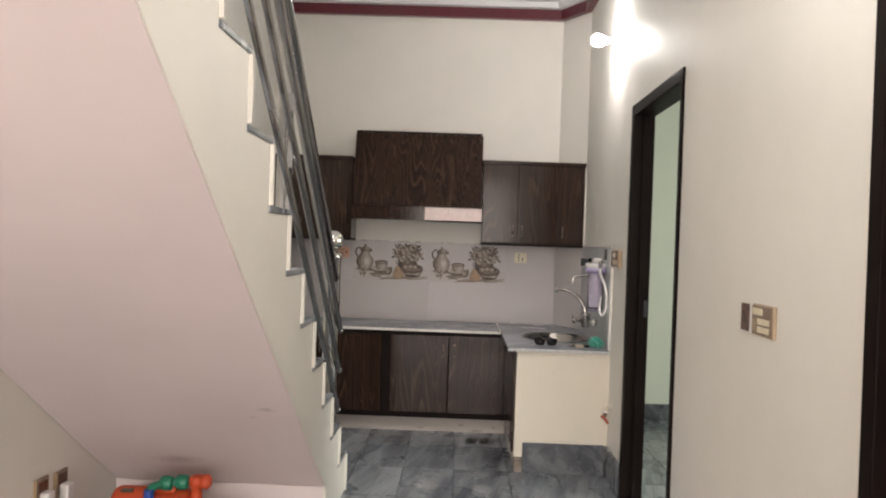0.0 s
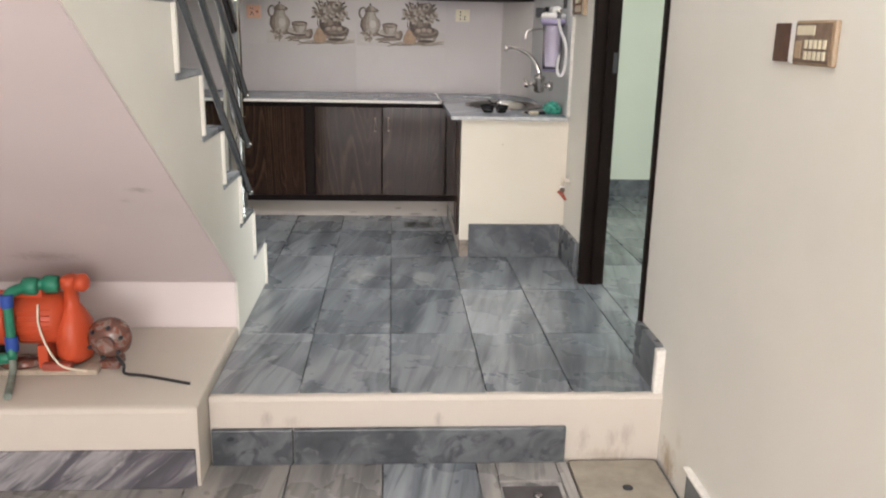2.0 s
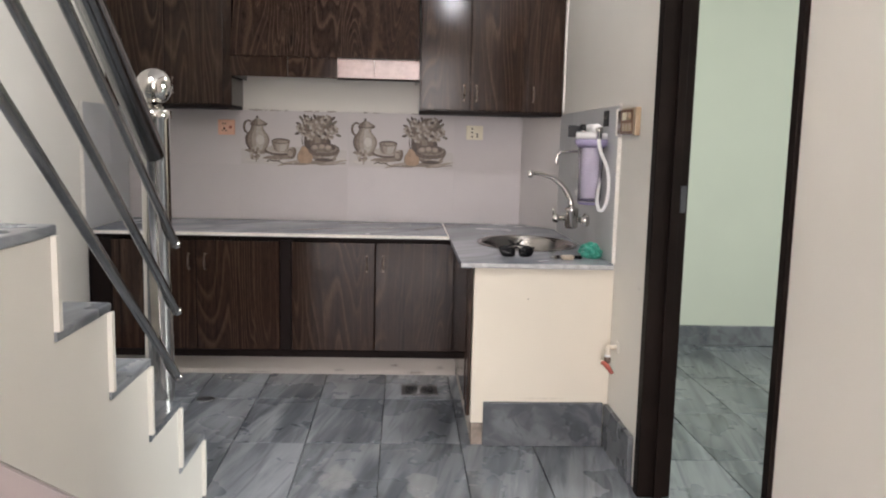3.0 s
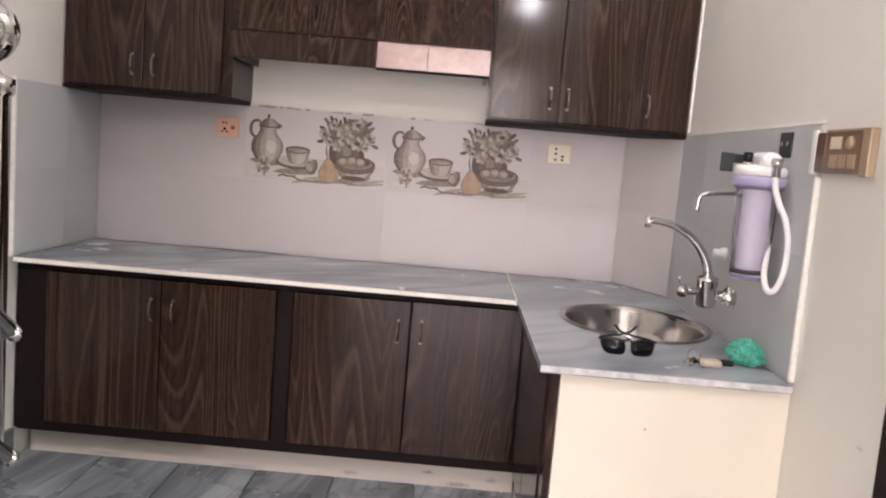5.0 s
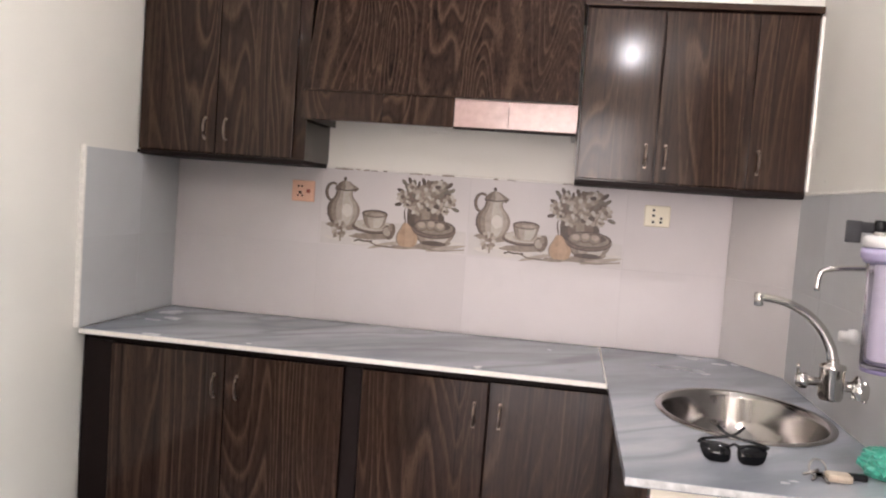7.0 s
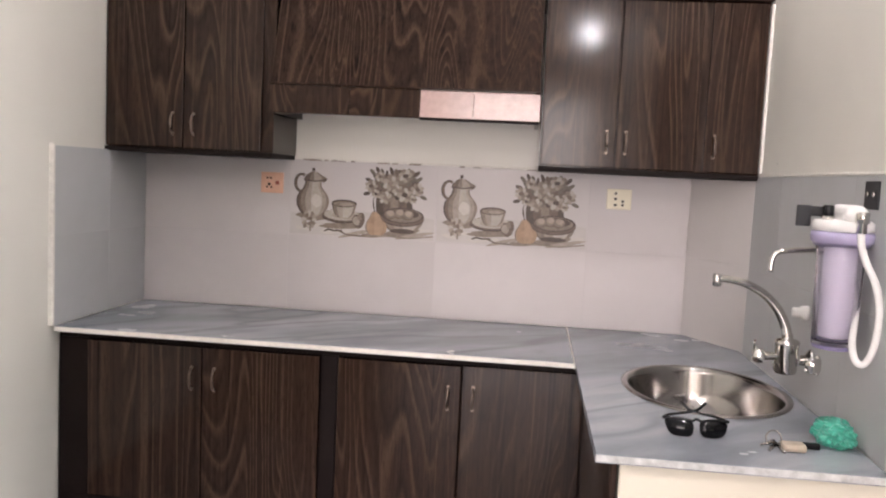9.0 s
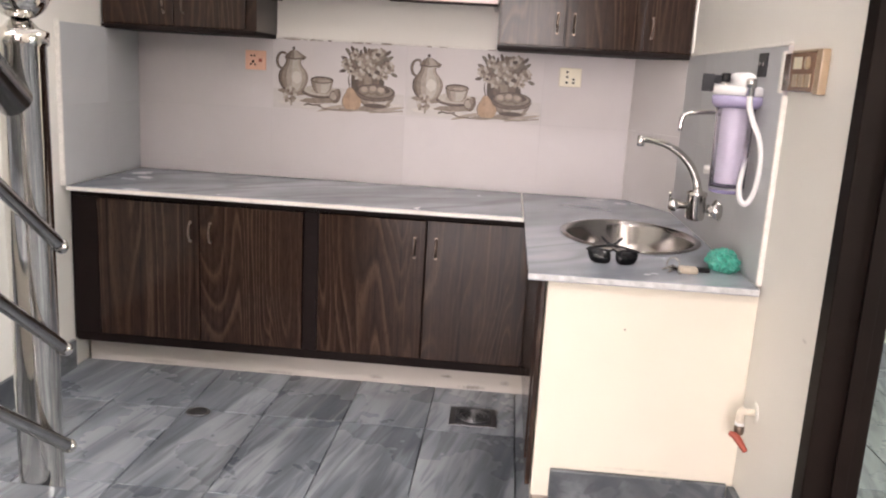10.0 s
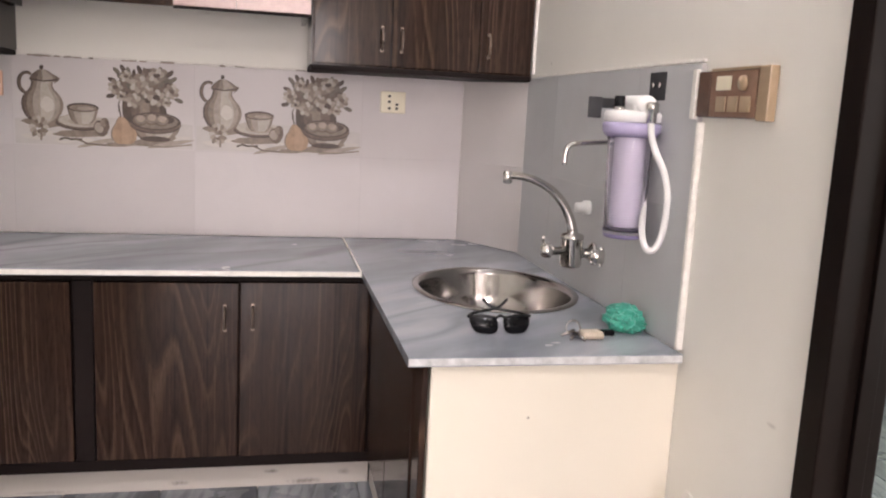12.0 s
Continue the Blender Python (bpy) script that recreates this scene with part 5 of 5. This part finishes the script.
part("valve", lathe([(0.009, 0), (0.013, 0.006), (0.013, 0.022), (0.010, 0.027)], (RW - 0.038, TY - 0.005, TZ - 0.063), "z", 12), BRASS, tp)
part("lever", tube(smooth_line([(RW - 0.064, TY - 0.015, TZ - 0.055), (RW - 0.045, TY - 0.02, TZ - 0.066), (RW - 0.022, TY - 0.03, TZ - 0.098)], 5), [0.0065 + 0.0035 * math.sin(i * 0.3) for i in range(11)], 8), RED_LEVER, tp, "dull red lever")

# ---- small things on the counter ----
TOP = 0.989
gl = thing("sunglasses", (0.455, 5.20, TOP), "black folded sunglasses lying on the marble counter", "sunglasses")
for s in (-1, 1):
    cx = 0.455 + s * 0.038
    pts = []
    for k in range(28):
        a = 2 * math.pi * k / 28
        u, w = math.cos(a), math.sin(a)
        e = 0.62
        u, w = math.copysign(abs(u) ** e, u), math.copysign(abs(w) ** e, w)
        pts.append((cx + u * (0.031 + 0.004 * w) + s * 0.003 * w, TOP + 0.0195 + 0.0185 * w))
    bm = prism(pts, "y", 5.188, 5.196)
    for vtx in bm.verts:
        vtx.co.y += (vtx.co.z - TOP) * 0.45 + abs(vtx.co.x - 0.455) * 0.12
    bmesh.ops.poke(bm, faces=[f for f in bm.faces if len(f.verts) > 8], offset=0.007)
    for f in bm.faces:
        f.smooth = True
    part("lens", bm, LENS, gl)
    part("brow", tube(smooth_line([(0.455 + s * 0.008, 5.206, TOP + 0.035), (cx, 5.212, TOP + 0.039), (cx + s * 0.036, 5.216, TOP + 0.036)], 4), 0.0032, 8), BLACK_PLASTIC, gl)
    part("temple", tube(smooth_line([(cx + s * 0.036, 5.216, TOP + 0.036), (cx + s * 0.02, 5.238, TOP + 0.038), (0.455 - s * 0.004, 5.252, TOP + 0.048), (0.455 - s * 0.03, 5.262, TOP + 0.066)], 5), 0.0036, 8), BLACK_PLASTIC, gl)
part("bridge", tube(smooth_line([(0.446, 5.205, TOP + 0.036), (0.455, 5.207, TOP + 0.040), (0.464, 5.205, TOP + 0.036)], 4), 0.0035, 8), BLACK_PLASTIC, gl)

ky = thing("key_bunch", (0.655, 5.16, TOP), "small bunch of keys with a grey fob", "keys")
part("ring", tube([(0.618 + 0.017 * math.cos(a), 5.165 + 0.006 * math.sin(a), 1.010 + 0.017 * math.sin(a)) for a in [2 * math.pi * k / 20 for k in range(21)]], 0.0016, 6), STEEL, ky)
bm = B(0.632, 0.684, 5.135, 5.175, TOP + 0.0005, TOP + 0.018, bevel=0.008)
part("fob", bm, PLANK, ky, "worn beige fob")
for k, (a, b) in enumerate((((0.62, 5.16), (0.60, 5.13)), ((0.625, 5.158), (0.63, 5.12)), ((0.622, 5.168), (0.59, 5.165)))):
    part("key", tube([(a[0], a[1], 0.998 + 0.003 * k), (b[0], b[1], 0.993)], [0.005, 0.003], 6), STEEL, ky)
part("remote", B(0.680, 0.722, 5.165, 5.182, TOP + 0.0005, TOP + 0.015, bevel=0.005), BLACK_PLASTIC, ky, "black car remote")

bm = bmesh.new()
bmesh.ops.create_icosphere(bm, subdivisions=4, radius=1.0)
for vtx in bm.verts:
    c = vtx.co.copy()
    n = noise.noise(c * 2.1) * 0.30 + abs(noise.noise(c * 4.3)) * 0.35 + abs(noise.noise(c * 9.0)) * 0.14 - 0.12
    c *= 1 + n
    tail = max(0.0, c.x - 0.2) * 0.012
    vtx.co = Vector((0.770 + c.x * 0.044, 5.225 + c.y * 0.055 - tail, max(TOP + 0.0005, TOP + 0.030 + c.z * 0.036 - max(0.0, c.x) * 0.012)))
bag = solid("plastic_bag", bm, TEAL_BAG, "crumpled teal plastic bag by the tiled wall", "bag")

# ---- bulbs on the right wall ----


def wall_bulb(y, z, x):
    lamp = thing("wall_lamp", (RW, y, z), "bare lit white bulb in a wall holder", "lamp", "wall bulbs")
    part("base", lathe([(0.045, 0.0), (0.045, -0.012), (0.03, -0.02), (0.022, -0.05)], (RW, y, z), "x", 20), WHITE_PLASTIC, lamp)
    part("arm", tube([(RW - 0.045, y, z), (x + 0.05, y, z)], 0.018, 12), WHITE_PLASTIC, lamp)
    part("bulb", lathe([(0.0, -0.04), (0.02, -0.036), (0.034, -0.02), (0.038, 0.0), (0.034, 0.02), (0.02, 0.045), (0.018, 0.06)], (x, y, z), "x", 20), BULB_DIM, lamp)


wall_bulb(5.09, 2.865, 0.695)
pendant = thing("pendant_bulb", (0.46, 1.90, CEIL), "bare lit bulb hanging on a cord", "lamp")
part("rose", lathe([(0.04, 0.0), (0.04, -0.012), (0.012, -0.03)], (0.46, 1.90, CEIL), "z", 18), WHITE_PLASTIC, pendant)
part("cord", tube([(0.46, 1.90, CEIL - 0.028), (0.46, 1.90, 2.94)], 0.004, 8), CABLE, pendant)
part("holder", lathe([(0.012, 0.05), (0.02, 0.04), (0.02, 0.0)], (0.46, 1.90, 2.905), "z", 14), BLACK_PLASTIC, pendant)
part("bulb", lathe([(0.0, -0.04), (0.02, -0.036), (0.034, -0.02), (0.038, 0.0), (0.034, 0.02), (0.02, 0.045), (0.018, 0.058)], (0.46, 1.90, 2.85), "z", 20), BULB_GLOW, pendant)

# ---- water pump ----
MX0, MZ, MY = -1.55, 0.452, 3.505
pump = thing("water_pump", (-1.30, MY, 0.27), "orange electric water pump on a scrap plank", "water pump")
part("plank", B(-1.54, -1.09, MY - 0.10, MY + 0.06, 0.2705, 0.290, bevel=0.005), PLANK, pump, "pale scrap plank")
part("motor_end", lathe([(0.06, 0.0), (0.088, 0.012), (0.098, 0.03), (0.098, 0.155), (0.092, 0.162)], (MX0, MY, MZ), "x", 28), ORANGE, pump)
part("motor_body", lathe([(0.086, 0.165), (0.086, 0.19), (0.094, 0.195), (0.094, 0.32), (0.075, 0.335), (0.05, 0.35)], (MX0, MY, MZ), "x", 28), ORANGE, pump)
part("terminal_box", B(MX0 + 0.18, MX0 + 0.28, MY - 0.045, MY + 0.045, MZ + 0.085, MZ + 0.118, bevel=0.008), ORANGE, pump)
part("name_plate", B(MX0 + 0.05, MX0 + 0.10, MY - 0.055, MY - 0.015, MZ + 0.0855, MZ + 0.0955), BRASS, pump)
for dx in (0.07, 0.26):
    part("foot", B(MX0 + dx, MX0 + dx + 0.035, MY - 0.085, MY + 0.05, 0.291, MZ - 0.075, bevel=0.006), ORANGE if dx > 0.1 else IRON, pump)
part("pump_head", lathe([(0.075, -0.15), (0.088, -0.12), (0.088, -0.02), (0.062, 0.02), (0.034, 0.055), (0.032, 0.11), (0.046, 0.118), (0.046, 0.15), (0.030, 0.158), (0.0, 0.158)], (-1.187, MY - 0.005, 0.452), "z", 24, 0.70, 0.9), ORANGE, pump)
part("outlet_cap", lathe([(0.0, 0.0), (0.03, 0.004), (0.034, 0.03), (0.02, 0.045), (0.0, 0.046)], (-1.168, MY - 0.01, 0.585), "x", 14), ORANGE, pump)
part("volute", lathe([(0.0, -0.050), (0.030, -0.050), (0.052, -0.040), (0.070, -0.016), (0.076, 0.006), (0.070, 0.030), (0.045, 0.045), (0.0, 0.045)], (-1.06, MY - 0.035, 0.385), "y", 24), RUST, pump, "rusty impeller casing")
part("inlet", lathe([(0.026, -0.052), (0.030, -0.074), (0.030, -0.080), (0.020, -0.081), (0.0, -0.070)], (-1.05, MY - 0.035, 0.385), "y", 16), RUST, pump)
for k in range(6):
    a = 2 * math.pi * k / 6 + 0.3
    part("bolt", lathe([(0.0075, 0.0), (0.0075, -0.012), (0.0, -0.014)], (-1.06 + 0.056 * math.cos(a), MY - 0.072, 0.385 + 0.056 * math.sin(a)), "y", 6), IRON, pump)
part("volute_foot", B(-1.10, -1.03, MY - 0.05, MY + 0.03, 0.271, 0.30, bevel=0.006), RUST, pump)
part("delivery_pipe", tube(smooth_line([(-1.355, MY - 0.11, 0.560), (-1.345, MY - 0.09, 0.578), (-1.30, MY - 0.04, 0.582), (-1.22, MY - 0.015, 0.588)], 5), 0.019, 12), GREEN_PIPE, pump, "green plastic pipe")
for x in (-1.305, -1.245):
    part("coupling", lathe([(0.024, -0.027), (0.031, -0.02), (0.033, 0.0), (0.031, 0.02), (0.024, 0.027)], (x, MY - 0.055 + (x + 1.335) * 0.4, 0.582), "x", 14), GREEN_PIPE, pump)
ob = part("down_pipe", tube(smooth_line([(-1.355, MY - 0.115, 0.572), (-1.355, MY - 0.118, 0.42), (-1.354, MY - 0.128, 0.345)], 4), 0.016, 12), GREEN_PIPE, pump)
part("hose_end", tube(smooth_line([(-1.354, MY - 0.128, 0.352), (-1.350, MY - 0.140, 0.315), (-1.340, MY - 0.185, 0.288), (-1.302, MY - 0.300, 0.284)], 5), 0.0125, 12), HOSE_END, pump, "dusty grey hose end")
for z0, z1 in ((0.53, 0.575), (0.37, 0.425)):
    part("tape", lathe([(0.020, z0), (0.021, z0 + 0.005), (0.021, z1 - 0.005), (0.020, z1)], (-1.355, MY - 0.117, 0), "z", 12), BLUE_TAPE, ob, "blue tape")
part("suction_pipe", tube(smooth_line([(-1.53, MY - 0.09, 0.325), (-1.47, MY - 0.10, 0.328), (-1.36, MY - 0.115, 0.345)], 4), 0.020, 12), GREEN_PIPE, pump)
part("strap", tube(smooth_line([(-1.545, MY - 0.11, 0.35), (-1.552, MY - 0.12, 0.32), (-1.556, MY - 0.115, 0.281)], 4), 0.009, 8), STEEL, pump, "shiny metal strap")
part("red_valve", B(-1.27, -1.17, MY - 0.115, MY - 0.075, 0.2905, 0.318, bevel=0.01), RED_LEVER, pump, "pinkish red valve")
part("spark_wire", tube(smooth_line([(-1.27, MY - 0.085, 0.53), (-1.264, MY - 0.108, 0.46), (-1.238, MY - 0.118, 0.38), (-1.195, MY - 0.122, 0.315), (-1.115, MY - 0.12, 0.296)], 5), 0.004, 8), WHITE_CABLE, pump)
part("power_cable", tube(smooth_line([(-1.04, MY - 0.05, 0.33), (-1.005, MY - 0.075, 0.30), (-0.995, MY - 0.10, 0.278), (-0.93, MY - 0.115, 0.276), (-0.84, MY - 0.15, 0.276), (-0.755, MY - 0.185, 0.276)], 6), 0.0055, 8), CABLE, pump, "black cable")

part("shaft_guard", lathe([(0.03, -0.02), (0.042, -0.015), (0.042, 0.015), (0.03, 0.02)], (-1.225, MY, 0.445), "x", 16), IRON, pump)
for k in range(7):
    z = MZ - 0.055 + 0.018 * k
    part("fin", tube([(MX0 + 0.20, MY - math.sqrt(max(0.0, 0.0965 ** 2 - (z - MZ) ** 2)), z), (MX0 + 0.315, MY - math.sqrt(max(0.0, 0.0965 ** 2 - (z - MZ) ** 2)), z)], 0.0025, 6), ORANGE, pump)
# dark rounded piece filling the space under the motor
part("rag", lathe([(0.0, 0.0), (0.05, 0.002), (0.06, 0.014), (0.045, 0.028), (0.0, 0.034)], (-1.36, MY - 0.06, 0.291), "z", 14, 1.3, 0.8), RUST, pump, "dark mottled lump under the motor")

pump.scale = (0.97, 0.97, 0.95)
pump.location.x += 0.02

for k, (y, z) in enumerate(((3.165, 0.60), (3.32, 0.588))):
    pl = thing("plug_socket", (LWL, y, z), "brown gold-edged socket with a large white plug", "socket", "pump sockets")
    part("plate", B(LWL, LWL + 0.012, y - 0.047, y + 0.047, z - 0.055, z + 0.058, bevel=0.004), WORN_BROWN, pl)
    part("rim", B(LWL, LWL + 0.014, y - 0.052, y - 0.0475, z - 0.057, z + 0.060, bevel=0.002), GOLD, pl)
    part("face", B(LWL + 0.0125, LWL + 0.0155, y - 0.034, y + 0.034, z + 0.004, z + 0.046, bevel=0.002), BROWN_PLATE, pl)
    plug = part("plug", B(LWL + 0.0125, LWL + 0.050, y - 0.028, y + 0.028, z - 0.062, z + 0.008, bevel=0.010), WHITE_PLASTIC, pl, "white plug")
    part("strain_relief", lathe([(0.010, 0.0), (0.008, -0.022), (0.0, -0.023)], (LWL + 0.033, y, z - 0.060), "z", 10), WHITE_PLASTIC, plug)
    if k == 0:
        part("cord", tube(smooth_line([(LWL + 0.033, y, z - 0.08), (LWL + 0.032, y - 0.02, z - 0.13), (LWL + 0.02, y + 0.06, z - 0.155), (LWL + 0.012, y + 0.16, z - 0.17)], 6), 0.0035, 8), CABLE, pl, "dark twisted cord")
    else:
        part("cord", tube(smooth_line([(LWL + 0.033, y, z - 0.08), (LWL + 0.030, y + 0.01, z - 0.14), (LWL + 0.03, y + 0.06, z - 0.20), (LWL + 0.035, y + 0.13, z - 0.27), (LWL + 0.05, y + 0.16, 0.276)], 6), 0.0035, 8), WHITE_CABLE, pl)

# ---- floor pieces ----
tile_cache = {}


def floor_piece(name, parent, x0, x1, y0, y1, z, material, gap=0.0018, label=""):
    w, l = round(x1 - x0 - 2 * gap, 3), round(y1 - y0 - 2 * gap, 3)
    key = (w, l, material.name)
    if key not in tile_cache:
        bm = bmesh.new()
        c = 0.0012
        lo = [bm.verts.new((sx * w / 2, sy * l / 2, -0.0135)) for sx, sy in ((-1, -1), (1, -1), (1, 1), (-1, 1))]
        mi = [bm.verts.new((sx * w / 2, sy * l / 2, -c)) for sx, sy in ((-1, -1), (1, -1), (1, 1), (-1, 1))]
        hi = [bm.verts.new((sx * (w / 2 - c), sy * (l / 2 - c), 0)) for sx, sy in ((-1, -1), (1, -1), (1, 1), (-1, 1))]
        for a, b in ((lo, mi), (mi, hi)):
            for k in range(4):
                bm.faces.new((a[k], a[(k + 1) % 4], b[(k + 1) % 4], b[k]))
        bm.faces.new(hi)
        tile_cache[key] = mesh(name, bm, material)
    ob = new(name, tile_cache[key])
    ob.parent = parent
    ob.location = ((x0 + x1) / 2, (y0 + y1) / 2, z + random.uniform(-0.0006, 0.0006))
    return tagged(ob, label)


# kitchen floor
kx = [LWK, -1.272, -0.978, -0.69, -0.398, -0.093, 0.232, 0.528, RW]
ky_ = [STEP - 0.014, 3.893, 4.475, 5.06, 5.635, 6.052]
for a, b in zip(kx, kx[1:]):
    for c, d in zip(ky_, ky_[1:]):
        if b <= -0.67 and d < 4.55:
            continue
        floor_piece("floor_tile", floor_kitchen, a, b, c, d, KF, MARBLE)
# threshold and side room
for c, d in ((D0 + 0.014, 4.16), (4.16, D1 - 0.055)):
    floor_piece("floor_tile", floor_kitchen, RW, RW + RT, c, d, KF, MARBLE)
sx = [RW + RT + 0.305 * k for k in range(11)]
sy = [2.05 + 0.57 * k for k in range(8)] + [6.04, FAR]
for i, (a, b) in enumerate(zip(sx, sx[1:])):
    for c, d in zip(sy, sy[1:]):
        if d - c > 0.05:
            floor_piece("floor_tile", floor_kitchen, a, min(b, 4.15), c, d, KF, MARBLE)

def border(a):
    return MARBLE if -0.13 < a < 0.1 else MARBLE_LOW


# lower floor: grey border and a band of coloured stones
lx = [LWL, -1.36, -1.05, -0.738, -0.424, -0.116, 0.197, 0.508, RW]
for i, (a, b) in enumerate(zip(lx, lx[1:])):
    end = 3.162 if b < -0.7 else STEP
    if a >= 0.19 and b < 0.6:
        floor_piece("floor_tile", floor_lower, a, b, 2.685, 2.98, 0, border(a))
        floor_piece("floor_tile", floor_lower, a, 0.262, 2.98, end, 0, border(a))
        floor_piece("floor_tile", floor_lower, 0.262, 0.468, 3.158, end, 0, border(a))
        floor_piece("floor_tile", floor_lower, 0.468, b, 2.98, end, 0, border(a))
        continue
    if a > 0.5:
        floor_piece("floor_tile", floor_lower, a, b, 2.685, 2.915, 0, border(a))
        continue
    if i == 1:
        b = lx[3]
    if i == 2:
        continue
    floor_piece("floor_tile", floor_lower, a, b, 2.685, end, 0, border(a))
stones = [MARBLE_LOW, BLACK_GRANITE, GREEN_STONE, TAN_STONE, CREAM_STONE, BLACK_GRANITE, RED_STONE, MARBLE_LOW]
for r in range(9):
    y1 = 2.685 - 0.61 * r
    for i, (a, b) in enumerate(zip(lx, lx[1:])):
        m = stones[i] if i in (0, 7) else stones[1 + (i - 1 + 2 * r) % 6]
        floor_piece("floor_tile", floor_lower, a, b, max(REAR, y1 - 0.61), y1, 0, m)
        if y1 - 0.61 < REAR:
            continue

cover = thing("drain_cover", (0.365, 3.07, 0), "dark marble drain cover with a knob", "drain cover")
part("slab", B(0.268, 0.452, 2.984, 3.130, -0.013, -0.001, bevel=0.002), DARK_SLAB, cover)
part("rim", B(0.264, 0.4665, 2.981, 3.157, -0.0135, -0.0045, bevel=0.001), MARBLE_LOW, cover, "grey stone joint")
part("knob", lathe([(0.016, 0), (0.014, 0.006), (0.0, 0.008)], (0.375, 3.07, -0.001), "z", 12), STEEL, cover)
hatch = thing("inspection_cover", (0.665, 3.09, 0), "beige tile inspection cover with a small hole", "floor cover")
part("slab", B(0.513, 0.812, 2.92, STEP - 0.045, -0.013, 0.006, bevel=0.004), BEIGE_TILE, hatch)
part("hole", lathe([(0.017, 0), (0.017, 0.0015), (0.0, 0.0016)], (0.67, 3.10, 0.006), "z", 12), IRON, hatch)

drain = thing("floor_drain", (0.075, 5.77, KF), "square steel floor drain with a round grate", "drain")
part("frame", B(-0.012, 0.165, 5.69, 5.86, KF + 0.0008, KF + 0.004, bevel=0.001), DULL_STEEL, drain)
part("recess", B(0.010, 0.143, 5.712, 5.838, KF + 0.0042, KF + 0.0048), IRON, drain)
for r in (0.058, 0.042, 0.026, 0.01):
    part("ring", tube([(0.076 + r * math.cos(a), 5.775 + r * math.sin(a), KF + 0.006) for a in [2 * math.pi * k / 24 for k in range(25)]], 0.0035, 6), DULL_STEEL, drain)
plug = thing("floor_plug", (-0.925, 5.61, KF), "small round metal plug in the floor", "plug")
part("disc", lathe([(0.042, 0.0008), (0.042, 0.004), (0.03, 0.005), (0.026, 0.003), (0.0, 0.003)], (-0.925, 5.61, KF), "z", 20), DULL_STEEL, plug)
